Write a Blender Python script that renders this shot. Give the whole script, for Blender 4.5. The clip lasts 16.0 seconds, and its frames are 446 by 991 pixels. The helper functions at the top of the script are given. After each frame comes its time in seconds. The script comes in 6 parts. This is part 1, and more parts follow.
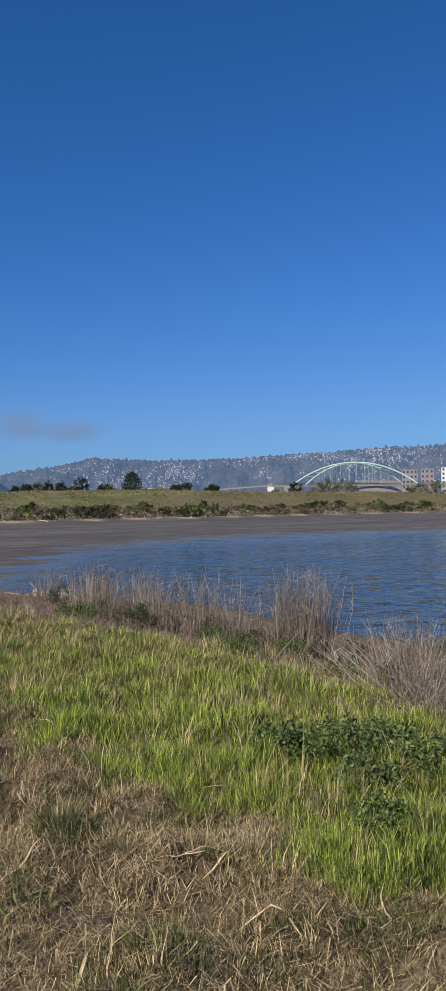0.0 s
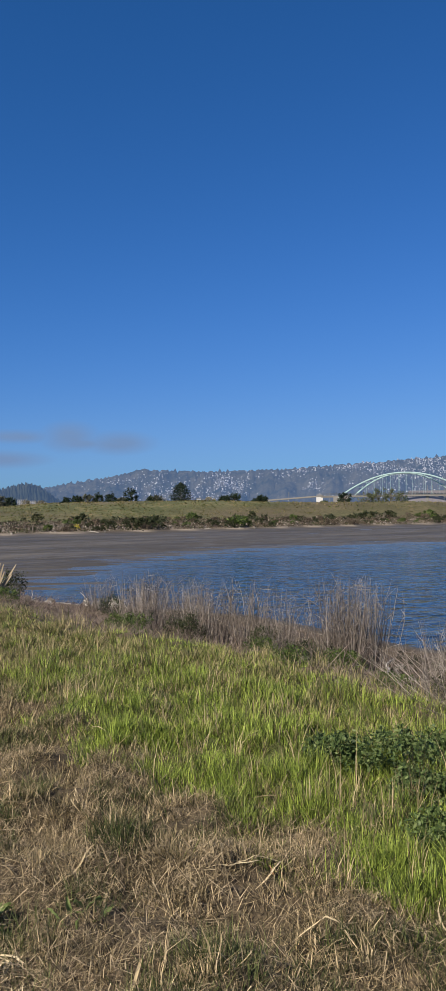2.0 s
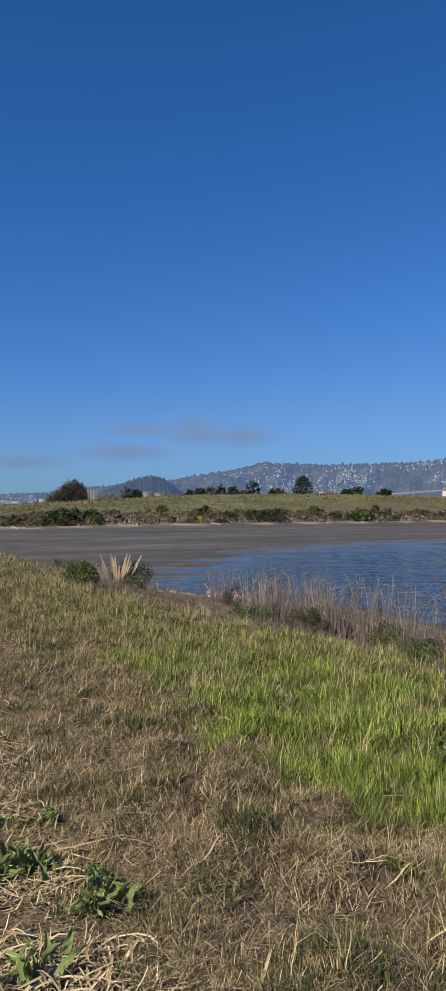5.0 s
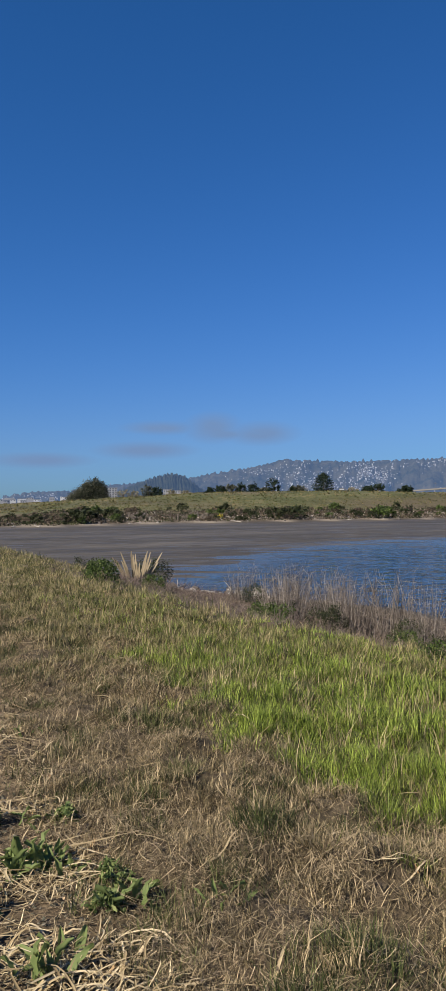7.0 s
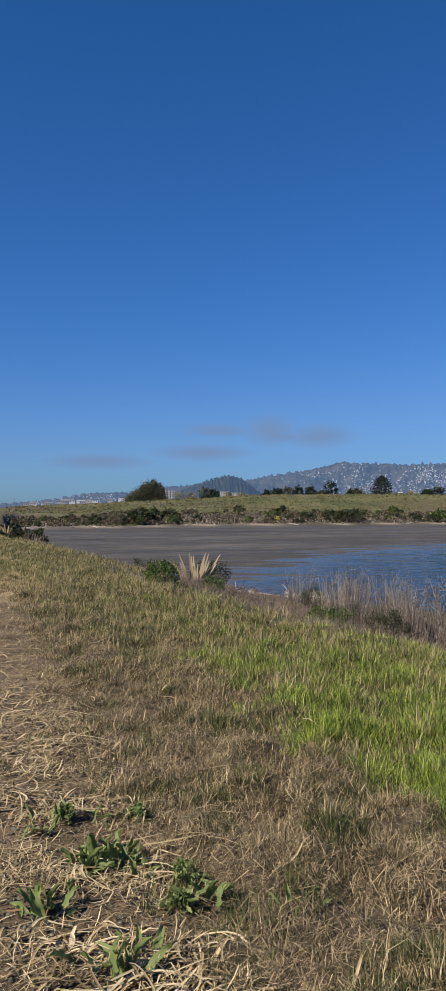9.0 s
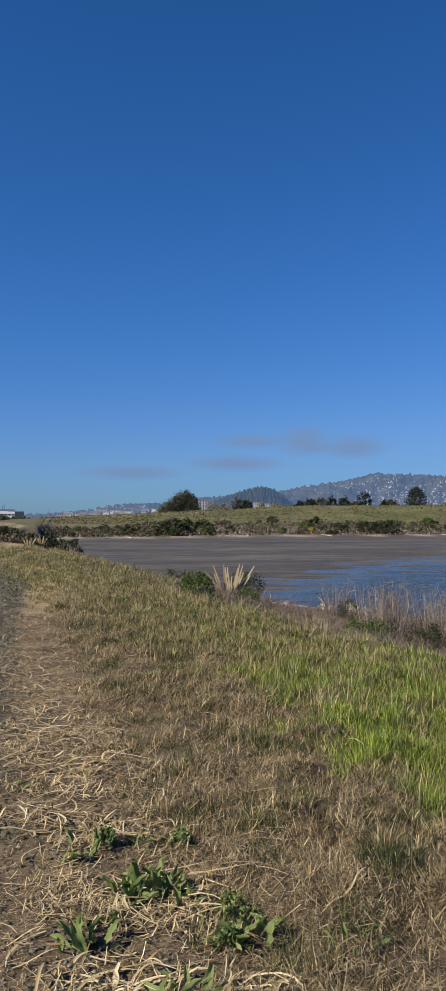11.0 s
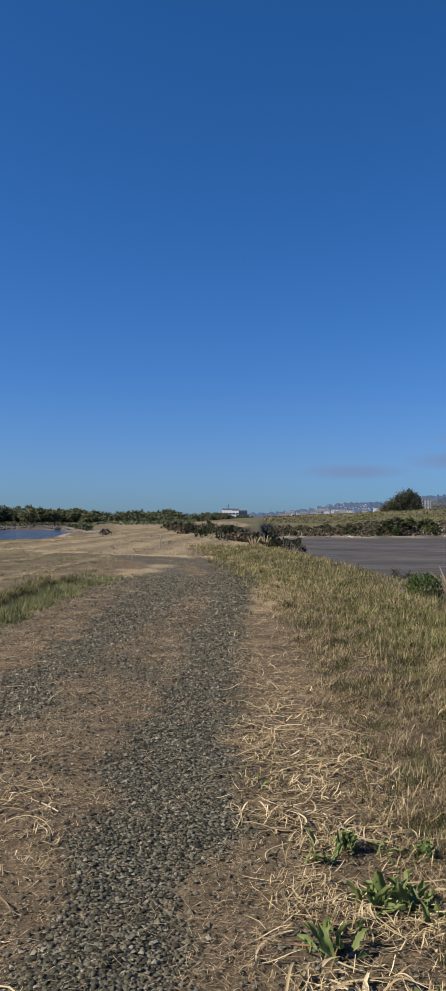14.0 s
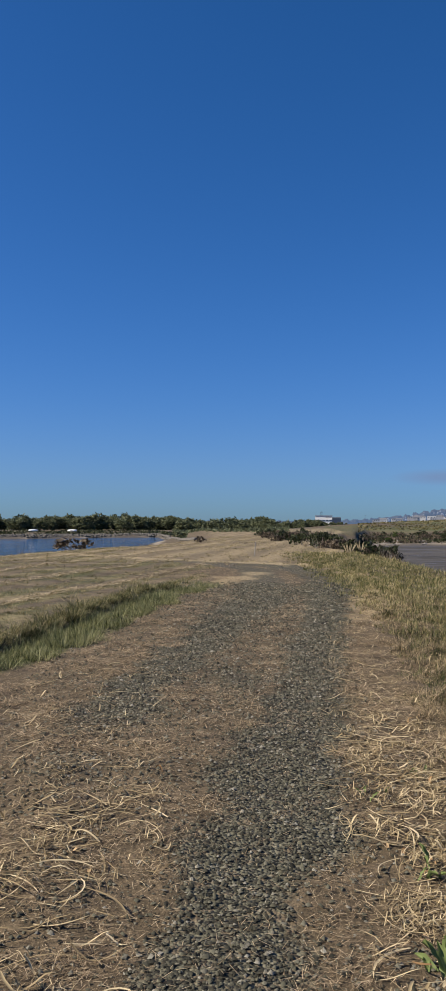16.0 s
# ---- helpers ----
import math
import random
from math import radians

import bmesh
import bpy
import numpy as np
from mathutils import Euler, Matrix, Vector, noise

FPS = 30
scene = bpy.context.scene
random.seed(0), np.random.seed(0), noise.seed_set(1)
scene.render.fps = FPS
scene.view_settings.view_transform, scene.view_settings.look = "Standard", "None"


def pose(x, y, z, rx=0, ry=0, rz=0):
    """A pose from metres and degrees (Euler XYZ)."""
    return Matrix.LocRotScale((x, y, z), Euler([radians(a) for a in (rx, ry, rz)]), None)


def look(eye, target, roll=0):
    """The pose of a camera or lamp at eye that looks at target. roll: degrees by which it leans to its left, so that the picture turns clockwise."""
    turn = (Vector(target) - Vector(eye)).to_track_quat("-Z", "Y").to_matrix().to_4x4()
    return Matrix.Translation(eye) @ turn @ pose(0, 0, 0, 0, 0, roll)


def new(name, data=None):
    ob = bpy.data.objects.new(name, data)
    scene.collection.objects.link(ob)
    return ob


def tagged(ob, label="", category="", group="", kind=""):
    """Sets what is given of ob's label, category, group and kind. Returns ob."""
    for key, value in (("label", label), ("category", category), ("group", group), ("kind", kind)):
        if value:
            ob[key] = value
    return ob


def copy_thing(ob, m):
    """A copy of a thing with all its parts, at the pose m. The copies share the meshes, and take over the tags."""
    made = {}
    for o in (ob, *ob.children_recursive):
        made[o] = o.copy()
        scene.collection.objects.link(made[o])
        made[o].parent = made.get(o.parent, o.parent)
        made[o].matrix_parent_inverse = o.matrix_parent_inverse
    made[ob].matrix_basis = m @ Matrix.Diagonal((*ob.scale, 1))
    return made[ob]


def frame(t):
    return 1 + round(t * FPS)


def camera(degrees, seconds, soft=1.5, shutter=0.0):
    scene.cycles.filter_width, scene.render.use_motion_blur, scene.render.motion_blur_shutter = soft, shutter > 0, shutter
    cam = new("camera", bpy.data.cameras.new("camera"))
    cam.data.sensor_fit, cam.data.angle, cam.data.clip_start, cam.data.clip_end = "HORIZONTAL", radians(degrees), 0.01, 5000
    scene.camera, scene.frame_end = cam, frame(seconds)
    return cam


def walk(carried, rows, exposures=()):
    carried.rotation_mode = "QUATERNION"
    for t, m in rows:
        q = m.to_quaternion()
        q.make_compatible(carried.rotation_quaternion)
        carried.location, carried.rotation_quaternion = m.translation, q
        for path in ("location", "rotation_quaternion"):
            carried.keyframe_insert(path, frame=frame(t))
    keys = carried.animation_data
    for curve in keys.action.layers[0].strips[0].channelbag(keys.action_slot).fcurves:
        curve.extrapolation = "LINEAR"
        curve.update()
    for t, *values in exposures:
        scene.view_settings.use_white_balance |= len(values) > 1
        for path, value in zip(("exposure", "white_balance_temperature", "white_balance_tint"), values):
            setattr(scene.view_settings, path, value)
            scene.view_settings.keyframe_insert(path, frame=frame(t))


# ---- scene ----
cam = camera(30.09, 16.0, soft=1.5)
# seconds, x, y, z, tilt, roll, heading
PATH = [
    (0, 0.097, -0.100, 1.535, 90.49, -0.48, -39.89),
    (0.5, 0.084, -0.081, 1.548, 90.84, -0.53, -39.35),
    (1, 0.065, -0.068, 1.542, 91.19, -0.53, -38.66),
    (1.5, 0.074, -0.068, 1.531, 91.30, -0.63, -37.95),
    (2, 0.088, -0.088, 1.519, 91.27, -0.62, -36.55),
    (2.5, 0.072, -0.108, 1.531, 91.12, -0.68, -34.47),
    (3, 0.052, -0.113, 1.536, 91.01, -0.59, -32.77),
    (3.5, 0.033, -0.116, 1.541, 90.96, -0.45, -30.46),
    (4, 0.024, -0.099, 1.539, 90.94, -0.18, -29.28),
    (6.5, 0.080, -0.085, 1.529, 90.66, -0.33, -27.14),
    (7, 0.075, -0.095, 1.528, 90.66, -0.30, -26.74),
    (7.5, 0.075, -0.103, 1.528, 90.68, -0.25, -26.28),
    (8, 0.049, -0.127, 1.540, 90.69, -0.13, -26.02),
    (8.5, 0.017, -0.121, 1.541, 90.73, 0.14, -25.19),
    (9, 0.001, -0.067, 1.535, 90.82, 0.18, -22.83),
    (9.5, 0.009, -0.019, 1.534, 91.14, 0.25, -21.70),
    (12, -0.026, 0.190, 1.542, 91.81, 0.48, -17.88),
    (12.5, -0.062, 0.211, 1.544, 91.69, 0.74, -14.68),
    (13, -0.058, 0.183, 1.540, 91.58, 0.64, -11.11),
    (13.5, -0.070, 0.169, 1.545, 91.50, 0.48, -7.37),
    (14, -0.077, 0.158, 1.551, 91.41, 0.42, -5.40),
    (14.5, -0.087, 0.159, 1.555, 91.48, 0.40, -3.07),
    (15, -0.096, 0.142, 1.562, 91.54, 0.50, -2.11),
    (15.5, -0.109, 0.131, 1.560, 91.66, 0.46, -0.82),
    (16, -0.147, 0.155, 1.560, 91.87, 0.20, 1.00),
]


def carried_pose(x, y, z, tilt, roll, heading):
    return pose(x, y, z, 0, 0, heading) @ pose(0, 0, 0, tilt) @ pose(0, 0, 0, 0, 0, roll)


walk(cam, [(t, carried_pose(*row)) for t, *row in PATH])

# ---- world, sun ----
SUN_AZ, SUN_EL = -99.0, 37.0  # degrees clockwise from +Y; height
world = bpy.data.worlds.new("sky")
scene.world = world
world.use_nodes = True
wn = world.node_tree
sky = wn.nodes.new("ShaderNodeTexSky")
sky.sky_type = "NISHITA"
sky.sun_disc = False
sky.sun_elevation = radians(SUN_EL)
sky.sun_rotation = radians(SUN_AZ)
sky.altitude = 0
sky.air_density = 1.0
sky.dust_density = 0.3
sky.ozone_density = 4.0
# clear dry air: the whole sky is a deeper blue than the model's
split = wn.nodes.new("ShaderNodeSeparateColor")
join = wn.nodes.new("ShaderNodeCombineColor")
wn.links.new(sky.outputs[0], split.inputs[0])

def sky_math(op, a, b):
    n = wn.nodes.new("ShaderNodeMath")
    n.operation = op
    for sock, v in zip(n.inputs, (a, b)):
        if isinstance(v, bpy.types.NodeSocket):
            wn.links.new(v, sock)
        else:
            sock.default_value = v
    return n.outputs[0]


# the band above the horizon levels off, with little dust in the air
for i, (power, gain, most) in enumerate(((1.43, 0.154, 1.28), (1.0, 0.410, 3.38), (1.08, 0.636, 5.7))):
    v = sky_math("MULTIPLY", sky_math("POWER", split.outputs[i], power), gain)
    v4 = sky_math("POWER", sky_math("ADD", sky_math("POWER", sky_math("DIVIDE", v, most), 4.0), 1.0), 0.25)
    wn.links.new(sky_math("DIVIDE", v, v4), join.inputs[i])
wn.links.new(join.outputs[0], wn.nodes["Background"].inputs[0])
wn.nodes["Background"].inputs[1].default_value = 0.1
sun_data = bpy.data.lights.new("sun", "SUN")
sun_data.energy, sun_data.angle, sun_data.color = 5.0, radians(0.53), (1.0, 0.905, 0.77)
sun = new("sun", sun_data)
sdir = Vector((math.sin(radians(SUN_AZ)) * math.cos(radians(SUN_EL)), math.cos(radians(SUN_AZ)) * math.cos(radians(SUN_EL)), math.sin(radians(SUN_EL))))
sun.matrix_world = look(sdir * 50, (0, 0, 0))
scene.view_settings.exposure = 0.62

# ---- node helpers ----


class Nodes:
    """Short hand to write node materials."""

    def __init__(self, name):
        self.mat = bpy.data.materials.new(name)
        self.mat.use_nodes = True
        self.tree = self.mat.node_tree
        self.tree.nodes.clear()
        self.out = self.tree.nodes.new("ShaderNodeOutputMaterial")
        self.coord = self.tree.nodes.new("ShaderNodeTexCoord")

    def add(self, kind, **sets):
        n = self.tree.nodes.new(kind)
        for k, v in sets.items():
            setattr(n, k, v)
        return n

    def put(self, sock, v):
        if isinstance(v, bpy.types.NodeSocket):
            self.tree.links.new(v, sock)
        elif v is not None:
            if hasattr(sock, "default_value") and isinstance(v, tuple) and len(v) == 3 and sock.type == "RGBA":
                v = (*v, 1)
            sock.default_value = v

    def mapped(self, scale=(1, 1, 1), space="Object", rot=(0, 0, 0)):
        m = self.add("ShaderNodeMapping")
        self.put(m.inputs[0], self.coord.outputs[space])
        m.inputs["Scale"].default_value = scale
        m.inputs["Rotation"].default_value = rot
        return m.outputs[0]

    def noise(self, scale, detail=4, rough=0.55, vec=None, dist=0.0):
        n = self.add("ShaderNodeTexNoise")
        self.put(n.inputs["Vector"], vec or self.coord.outputs["Object"])
        n.inputs["Scale"].default_value, n.inputs["Detail"].default_value = scale, detail
        n.inputs["Roughness"].default_value, n.inputs["Distortion"].default_value = rough, dist
        return n.outputs["Fac"]

    def voronoi(self, scale, vec=None, out="Distance", feature="F1"):
        n = self.add("ShaderNodeTexVoronoi", feature=feature)
        self.put(n.inputs["Vector"], vec or self.coord.outputs["Object"])
        n.inputs["Scale"].default_value = scale
        return n.outputs[out]

    def ramp(self, fac, stops):
        n = self.add("ShaderNodeValToRGB")
        self.put(n.inputs[0], fac)
        els = n.color_ramp.elements
        while len(els) < len(stops):
            els.new(0.5)
        for e, (p, c) in zip(els, stops):
            e.position = p
            e.color = (*c, 1) if isinstance(c, tuple) else (c, c, c, 1)
        return n.outputs[0]

    def mix(self, fac, a, b, mode="MIX"):
        n = self.add("ShaderNodeMix", data_type="RGBA", blend_type=mode)
        self.put(n.inputs["Factor"], fac)
        self.put(n.inputs[6], a)
        self.put(n.inputs[7], b)
        return n.outputs[2]

    def math(self, op, a, b=0.5, c=None, clamp=False):
        n = self.add("ShaderNodeMath", operation=op, use_clamp=clamp)
        self.put(n.inputs[0], a)
        self.put(n.inputs[1], b)
        if c is not None:
            self.put(n.inputs[2], c)
        return n.outputs[0]

    def attr(self, name, out="Fac"):
        return self.add("ShaderNodeAttribute", attribute_name=name).outputs[out]

    def island(self):
        return self.add("ShaderNodeNewGeometry").outputs["Random Per Island"]

    def objrand(self):
        return self.add("ShaderNodeObjectInfo").outputs["Random"]

    def bump(self, height, strength=0.3, distance=0.02, normal=None):
        n = self.add("ShaderNodeBump")
        self.put(n.inputs["Height"], height)
        n.inputs["Strength"].default_value, n.inputs["Distance"].default_value = strength, distance
        if normal is not None:
            self.put(n.inputs["Normal"], normal)
        return n.outputs[0]

    def surface(self, color, rough=0.8, metal=0.0, normal=None, spec=0.3, **more):
        n = self.add("ShaderNodeBsdfPrincipled")
        self.put(n.inputs["Base Color"], color)
        self.put(n.inputs["Roughness"], rough)
        self.put(n.inputs["Metallic"], metal)
        self.put(n.inputs["Specular IOR Level"], spec)
        if normal is not None:
            self.put(n.inputs["Normal"], normal)
        for k, v in more.items():
            self.put(n.inputs[k], v)
        return n.outputs[0]

    def done(self, shader):
        self.tree.links.new(shader, self.out.inputs[0])
        return self.mat


def leafy(name, stops, trans=0.3, rough=0.6, spread=None, tufts=False):
    """Thin leaves or blades: their colour differs from one to the next, some light comes through. tufts: the tone goes by the tuft."""
    k = Nodes(name)
    f = k.math("ADD", k.math("MULTIPLY", k.attr("tone") if tufts else k.island(), 0.6), k.math("MULTIPLY", k.noise(spread or 0.8, 2), 0.4))
    col = k.ramp(f, stops)
    a = k.surface(col, rough, spec=0.2)
    t = k.add("ShaderNodeBsdfTranslucent")
    k.put(t.inputs[0], col)
    m = k.add("ShaderNodeMixShader")
    m.inputs[0].default_value = trans
    k.tree.links.new(a, m.inputs[1])
    k.tree.links.new(t.outputs[0], m.inputs[2])
    return k.done(m.outputs[0])


def plain(name, a, b, scale=3.0, rough=0.8, metal=0.0, bump=0.2, dist=0.01, spec=0.3, haze=0.0):
    k = Nodes(name)
    f = k.noise(scale, 6, 0.6)
    g = k.noise(scale * 9, 3, 0.6)
    col = k.mix(k.math("ADD", k.math("MULTIPLY", f, 0.7), k.math("MULTIPLY", g, 0.3)), a, b)
    s = k.surface(col, rough, metal, k.bump(g, bump, dist), spec)
    # haze: share of the blue air glow put into the surface itself
    if haze:
        s = hazed(k, s, haze)
    return k.done(s)


HAZE_GLOW = (0.078, 0.138, 0.268)


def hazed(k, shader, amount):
    """Mixes haze into far surfaces as an even blue glow; no air is modelled."""
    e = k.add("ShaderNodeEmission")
    e.inputs[0].default_value = (*HAZE_GLOW, 1)
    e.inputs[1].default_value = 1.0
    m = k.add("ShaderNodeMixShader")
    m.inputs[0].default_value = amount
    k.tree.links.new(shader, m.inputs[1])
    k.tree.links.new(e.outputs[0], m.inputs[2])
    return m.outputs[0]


# ---- mesh helpers ----


def np_mesh(name, verts, tris=None, quads=None, mats=(), smooth=False, attrs=None):
    verts = np.asarray(verts, np.float32).reshape(-1, 3)
    loops, starts, at = [], [], 0
    for arr, n in ((tris, 3), (quads, 4)):
        if arr is not None and len(arr):
            arr = np.asarray(arr, np.int32).reshape(-1, n)
            loops.append(arr.ravel())
            starts.append(at + np.arange(len(arr), dtype=np.int32) * n)
            at += arr.size
    loops, starts = np.concatenate(loops), np.concatenate(starts)
    me = bpy.data.meshes.new(name)
    me.vertices.add(len(verts))
    me.vertices.foreach_set("co", verts.ravel())
    me.loops.add(len(loops))
    me.loops.foreach_set("vertex_index", loops)
    me.polygons.add(len(starts))
    me.polygons.foreach_set("loop_start", starts)
    if smooth:
        me.polygons.foreach_set("use_smooth", np.ones(len(starts), bool))
    for key, vals in (attrs or {}).items():
        a = me.attributes.new(key, "FLOAT", "POINT")
        a.data.foreach_set("value", np.asarray(vals, np.float32).ravel())
    for m in mats:
        me.materials.append(m)
    me.update(calc_edges=True)
    me.validate()
    return me


def bm_mesh(name, bm, mat, smooth=False):
    me = bpy.data.meshes.new(name)
    bm.to_mesh(me)
    bm.free()
    me.materials.append(mat)
    if smooth:
        for p in me.polygons:
            p.use_smooth = True
    return me


def part(name, bm, material, parent, label="", smooth=False):
    me = bm_mesh(name, bm, material, smooth) if isinstance(bm, bmesh.types.BMesh) else bm
    ob = new(name, me)
    ob.parent = parent
    if label:
        tagged(ob, label)
    return ob


def box(bm, size, at=(0, 0, 0), rot=(0, 0, 0), bevel=0.0):
    ret = bmesh.ops.create_cube(bm, size=1.0)
    m = pose(*at, *rot) @ Matrix.Diagonal((*size, 1))
    bmesh.ops.transform(bm, matrix=m, verts=ret["verts"])
    if bevel:
        edges = list({e for v in ret["verts"] for e in v.link_edges})
        bmesh.ops.bevel(bm, geom=edges, offset=bevel, segments=1, affect="EDGES")
    return bm


def boxed(*specs):
    bm = bmesh.new()
    for s in specs:
        box(bm, *s)
    return bm


def tubes(paths, radii, sides=5):
    """Vertices and quads of many tubes: paths (n, k, 3), radii (n, k)."""
    paths, radii = np.asarray(paths, float), np.asarray(radii, float)
    n, k, _ = paths.shape
    d = np.gradient(paths, axis=1)
    d /= np.linalg.norm(d, axis=2, keepdims=True) + 1e-9
    ref = np.where(np.abs(d[..., 2:3]) > 0.9, [1.0, 0, 0], [0, 0, 1.0])
    u = np.cross(d, ref)
    u /= np.linalg.norm(u, axis=2, keepdims=True) + 1e-9
    w = np.cross(d, u)
    a = np.arange(sides) * 2 * np.pi / sides
    ring = u[:, :, None] * np.cos(a)[:, None] + w[:, :, None] * np.sin(a)[:, None]
    v = paths[:, :, None] + ring * radii[:, :, None, None]
    idx = np.arange(n * k * sides).reshape(n, k, sides)
    q = np.stack([idx[:, :-1], np.roll(idx[:, :-1], -1, 2), np.roll(idx[:, 1:], -1, 2), idx[:, 1:]], -1)
    return v.reshape(-1, 3), q.reshape(-1, 4)


def ribbons(base, heading, height, lean, width, segs=3, droop=2.0, twist=None):
    """Blades of grass: vertices, triangles and quads."""
    n = len(base)
    t = np.linspace(0, 1, segs + 1)
    dirv = np.stack([np.cos(heading), np.sin(heading), 0 * heading], 1)
    tw = heading + np.pi / 2 if twist is None else twist
    side = np.stack([np.cos(tw), np.sin(tw), 0 * tw], 1)
    up = height[:, None] * (t - 0.25 * np.minimum(lean, 1.5)[:, None] * t**droop)
    out = (height * lean)[:, None] * t**droop
    p = base[:, None] + dirv[:, None] * out[..., None]
    p[..., 2] += up
    w = width[:, None] * (1 - t[:-1] ** 2 * 0.75)
    a, b = p[:, :-1] - side[:, None] * w[..., None] / 2, p[:, :-1] + side[:, None] * w[..., None] / 2
    v = np.concatenate([np.stack([a, b], 2).reshape(n, -1, 3), p[:, -1:]], 1)
    per = 2 * segs + 1
    o = (np.arange(n) * per)[:, None]
    q = np.concatenate([o + np.array([2 * i, 2 * i + 1, 2 * i + 3, 2 * i + 2]) for i in range(segs - 1)]) if segs > 1 else None
    tr = o + np.array([2 * segs - 2, 2 * segs - 1, 2 * segs])
    return v.reshape(-1, 3), tr, q


# ---- the lie of the land ----
WATER_Z = -2.4


def smooth_step(a, b, v):
    s = np.clip((v - a) / (b - a), 0, 1)
    return s * s * (3 - 2 * s)


def wavy(x, y, scale, seed=0):
    """Soft value noise from a few sines, -1 to 1."""
    g = np.random.RandomState(seed + 11)
    out = 0
    for i in range(7):
        a, ph, f = g.rand() * 6.28, g.rand() * 6.28, (0.6 + 1.2 * g.rand())
        out = out + np.sin((x * np.cos(a) + y * np.sin(a)) / scale * f * 2 + ph)
    return out / 3.5


def berm_right(y):
    return np.interp(y, [-60, 3, 4.75, 5.7, 7.3, 9.2, 10.5, 13, 16, 24, 37, 50, 60, 90, 139], [4.6, 4.7, 4.85, 5.05, 5.45, 5.2, 4.85, 4.9, 5.0, 6.1, 6.3, 5.6, 6.2, 9, 18])


def berm_left(y):
    return np.interp(y, [-60, 0, 40, 66, 89, 120, 200, 300], [-20, -16, -12, -6.4, -2.5, -3, -10, -60])


def shore(az):
    return np.interp(az, [-90, -16, -5.5, -4, -2, 8.0, 8.8, 9.5, 15, 25, 30, 40, 55, 75, 120],
                     [190, 197, 222, 130, 95, 95, 138, 143, 150, 172, 178, 205, 270, 330, 330])


def crest_el(az):
    return np.interp(az, [-6, -0.7, 2.4, 5.4, 8, 11.3, 14.4, 18.8, 21.7, 25, 34.5, 40, 43, 45.5, 49, 55, 70],
                     [-0.7, -0.79, -0.48, -0.25, -0.06, 0.1, 0.24, 0.5, 0.63, 0.85, 0.95, 0.77, 0.73, 0.7, 0.78, 0.66, 0.5])


def mud_edge(az):
    return np.interp(az, [5, 15, 21, 25, 30, 35, 40, 50, 60], [24, 29, 34, 41, 60, 76, 86, 100, 110])


def ground_z(x, y):
    x, y = np.asarray(x, float), np.asarray(y, float)
    r, az = np.hypot(x, y), np.degrees(np.arctan2(x, y))
    k = np.interp(y, [25, 45], [1.0, 2.4])
    zr = np.interp((x - berm_right(y)) * k, [-1, 0.3, 6, 11, 14, 24], [0, -0.03, -1.45, -1.95, -2.42, -3.2])
    zl = np.interp(berm_left(y) - x, [-3, 0, 7, 11, 22], [0, -0.15, -1.7, -2.5, -3.2])
    zb = np.minimum(zr, zl) - 4.0 * smooth_step(150, 260, y)
    s = shore(az)
    u = r - s
    zc = 1.55 + np.interp(az, [-3, 9, 14], [200, 240, 290]) * np.tan(np.radians(crest_el(az)))
    rc = np.interp(az, [-3, 9, 14], [200, 240, 290])
    top = np.interp(u, [-40, 0, 4, 10, 34, 55], [-3.3, -2.33, -2.12, -1.7, -0.1, 0.3])
    f = smooth_step(0, 1, (u - 40) / np.maximum(rc - s - 40, 20))
    zf = top + (zc - 0.3) * f
    past = np.clip(r - rc, 0, 1e5)
    zf = zf - np.clip(past * 0.012, 0, 3.0) - np.clip((r - 700) * 0.004, 0, 8)
    low = np.interp(u, [-40, 0, 3, 8, 60, 400], [-3.3, -2.4, -1.75, -1.6, -1.2, -1.0])
    wr = smooth_step(-4.5, -2.5, az)
    zf = zf * wr + low * (1 - wr)
    depth, across = x * 0.574 + y * 0.819, x * 0.819 - y * 0.574
    mud = -2.445 + 0.085 * smooth_step(-18, 36, r - mud_edge(az)) + 0.03 * smooth_step(-30, -2, u)
    mud = mud + 0.006 * wavy(x, y * 2.2, 5.0, 3) + 0.034 * wavy(across * 0.22, depth, 0.8, 5) + 0.018 * wavy(across * 0.25, depth, 0.4, 6)
    floor_z = np.where((az > 7) & (az < 130), mud, -3.3)
    z = np.maximum(np.maximum(zb, zf), floor_z)
    dry = smooth_step(-2.3, -1.9, z)
    lip = smooth_step(4.5, 8, y) * (1 - smooth_step(19, 22.5, y))
    side = ledge(y) + 0.10 * wavy(x, y, 0.5, 71) - x
    z = z + lip * (0.08 * smooth_step(-0.03, 0.10, side) * (1 - smooth_step(0.8, 3.0, side)) - 0.035 * (1 - smooth_step(0.0, 0.30, np.abs(side + 0.10))))
    tuss = smooth_step(1.0, 1.8, x - 0.06 * y) * (1 - smooth_step(7, 11, y)) * (r < 12)
    z = z + 0.030 * tuss * np.abs(wavy(x, y, 0.16, 76)) - 0.028 * tuss * smooth_step(0.3, 0.9, wavy(x, y, 0.11, 77))
    z = z + dry * ((0.012 + 0.04 * smooth_step(1.2, 2.0, x)) * wavy(x, y, 0.3, 1) + 0.03 * wavy(x, y, 2.3, 2) + 0.06 * wavy(x, y, 9.0, 4) * smooth_step(8, 30, r))
    return z


def ledge(y):
    """The ragged lip of the mown field above the track verge."""
    return np.interp(y, [4, 7, 9.5, 12.1, 13.4, 15.4, 18.3, 20.5, 23], [-4.3, -3.7, -3.15, -2.73, -2.6, -2.32, -2.1, -1.6, -1.3])


def land(x, y, lift=0.0):
    """A point on the ground."""
    return (float(x), float(y), float(ground_z(x, y)) + lift)


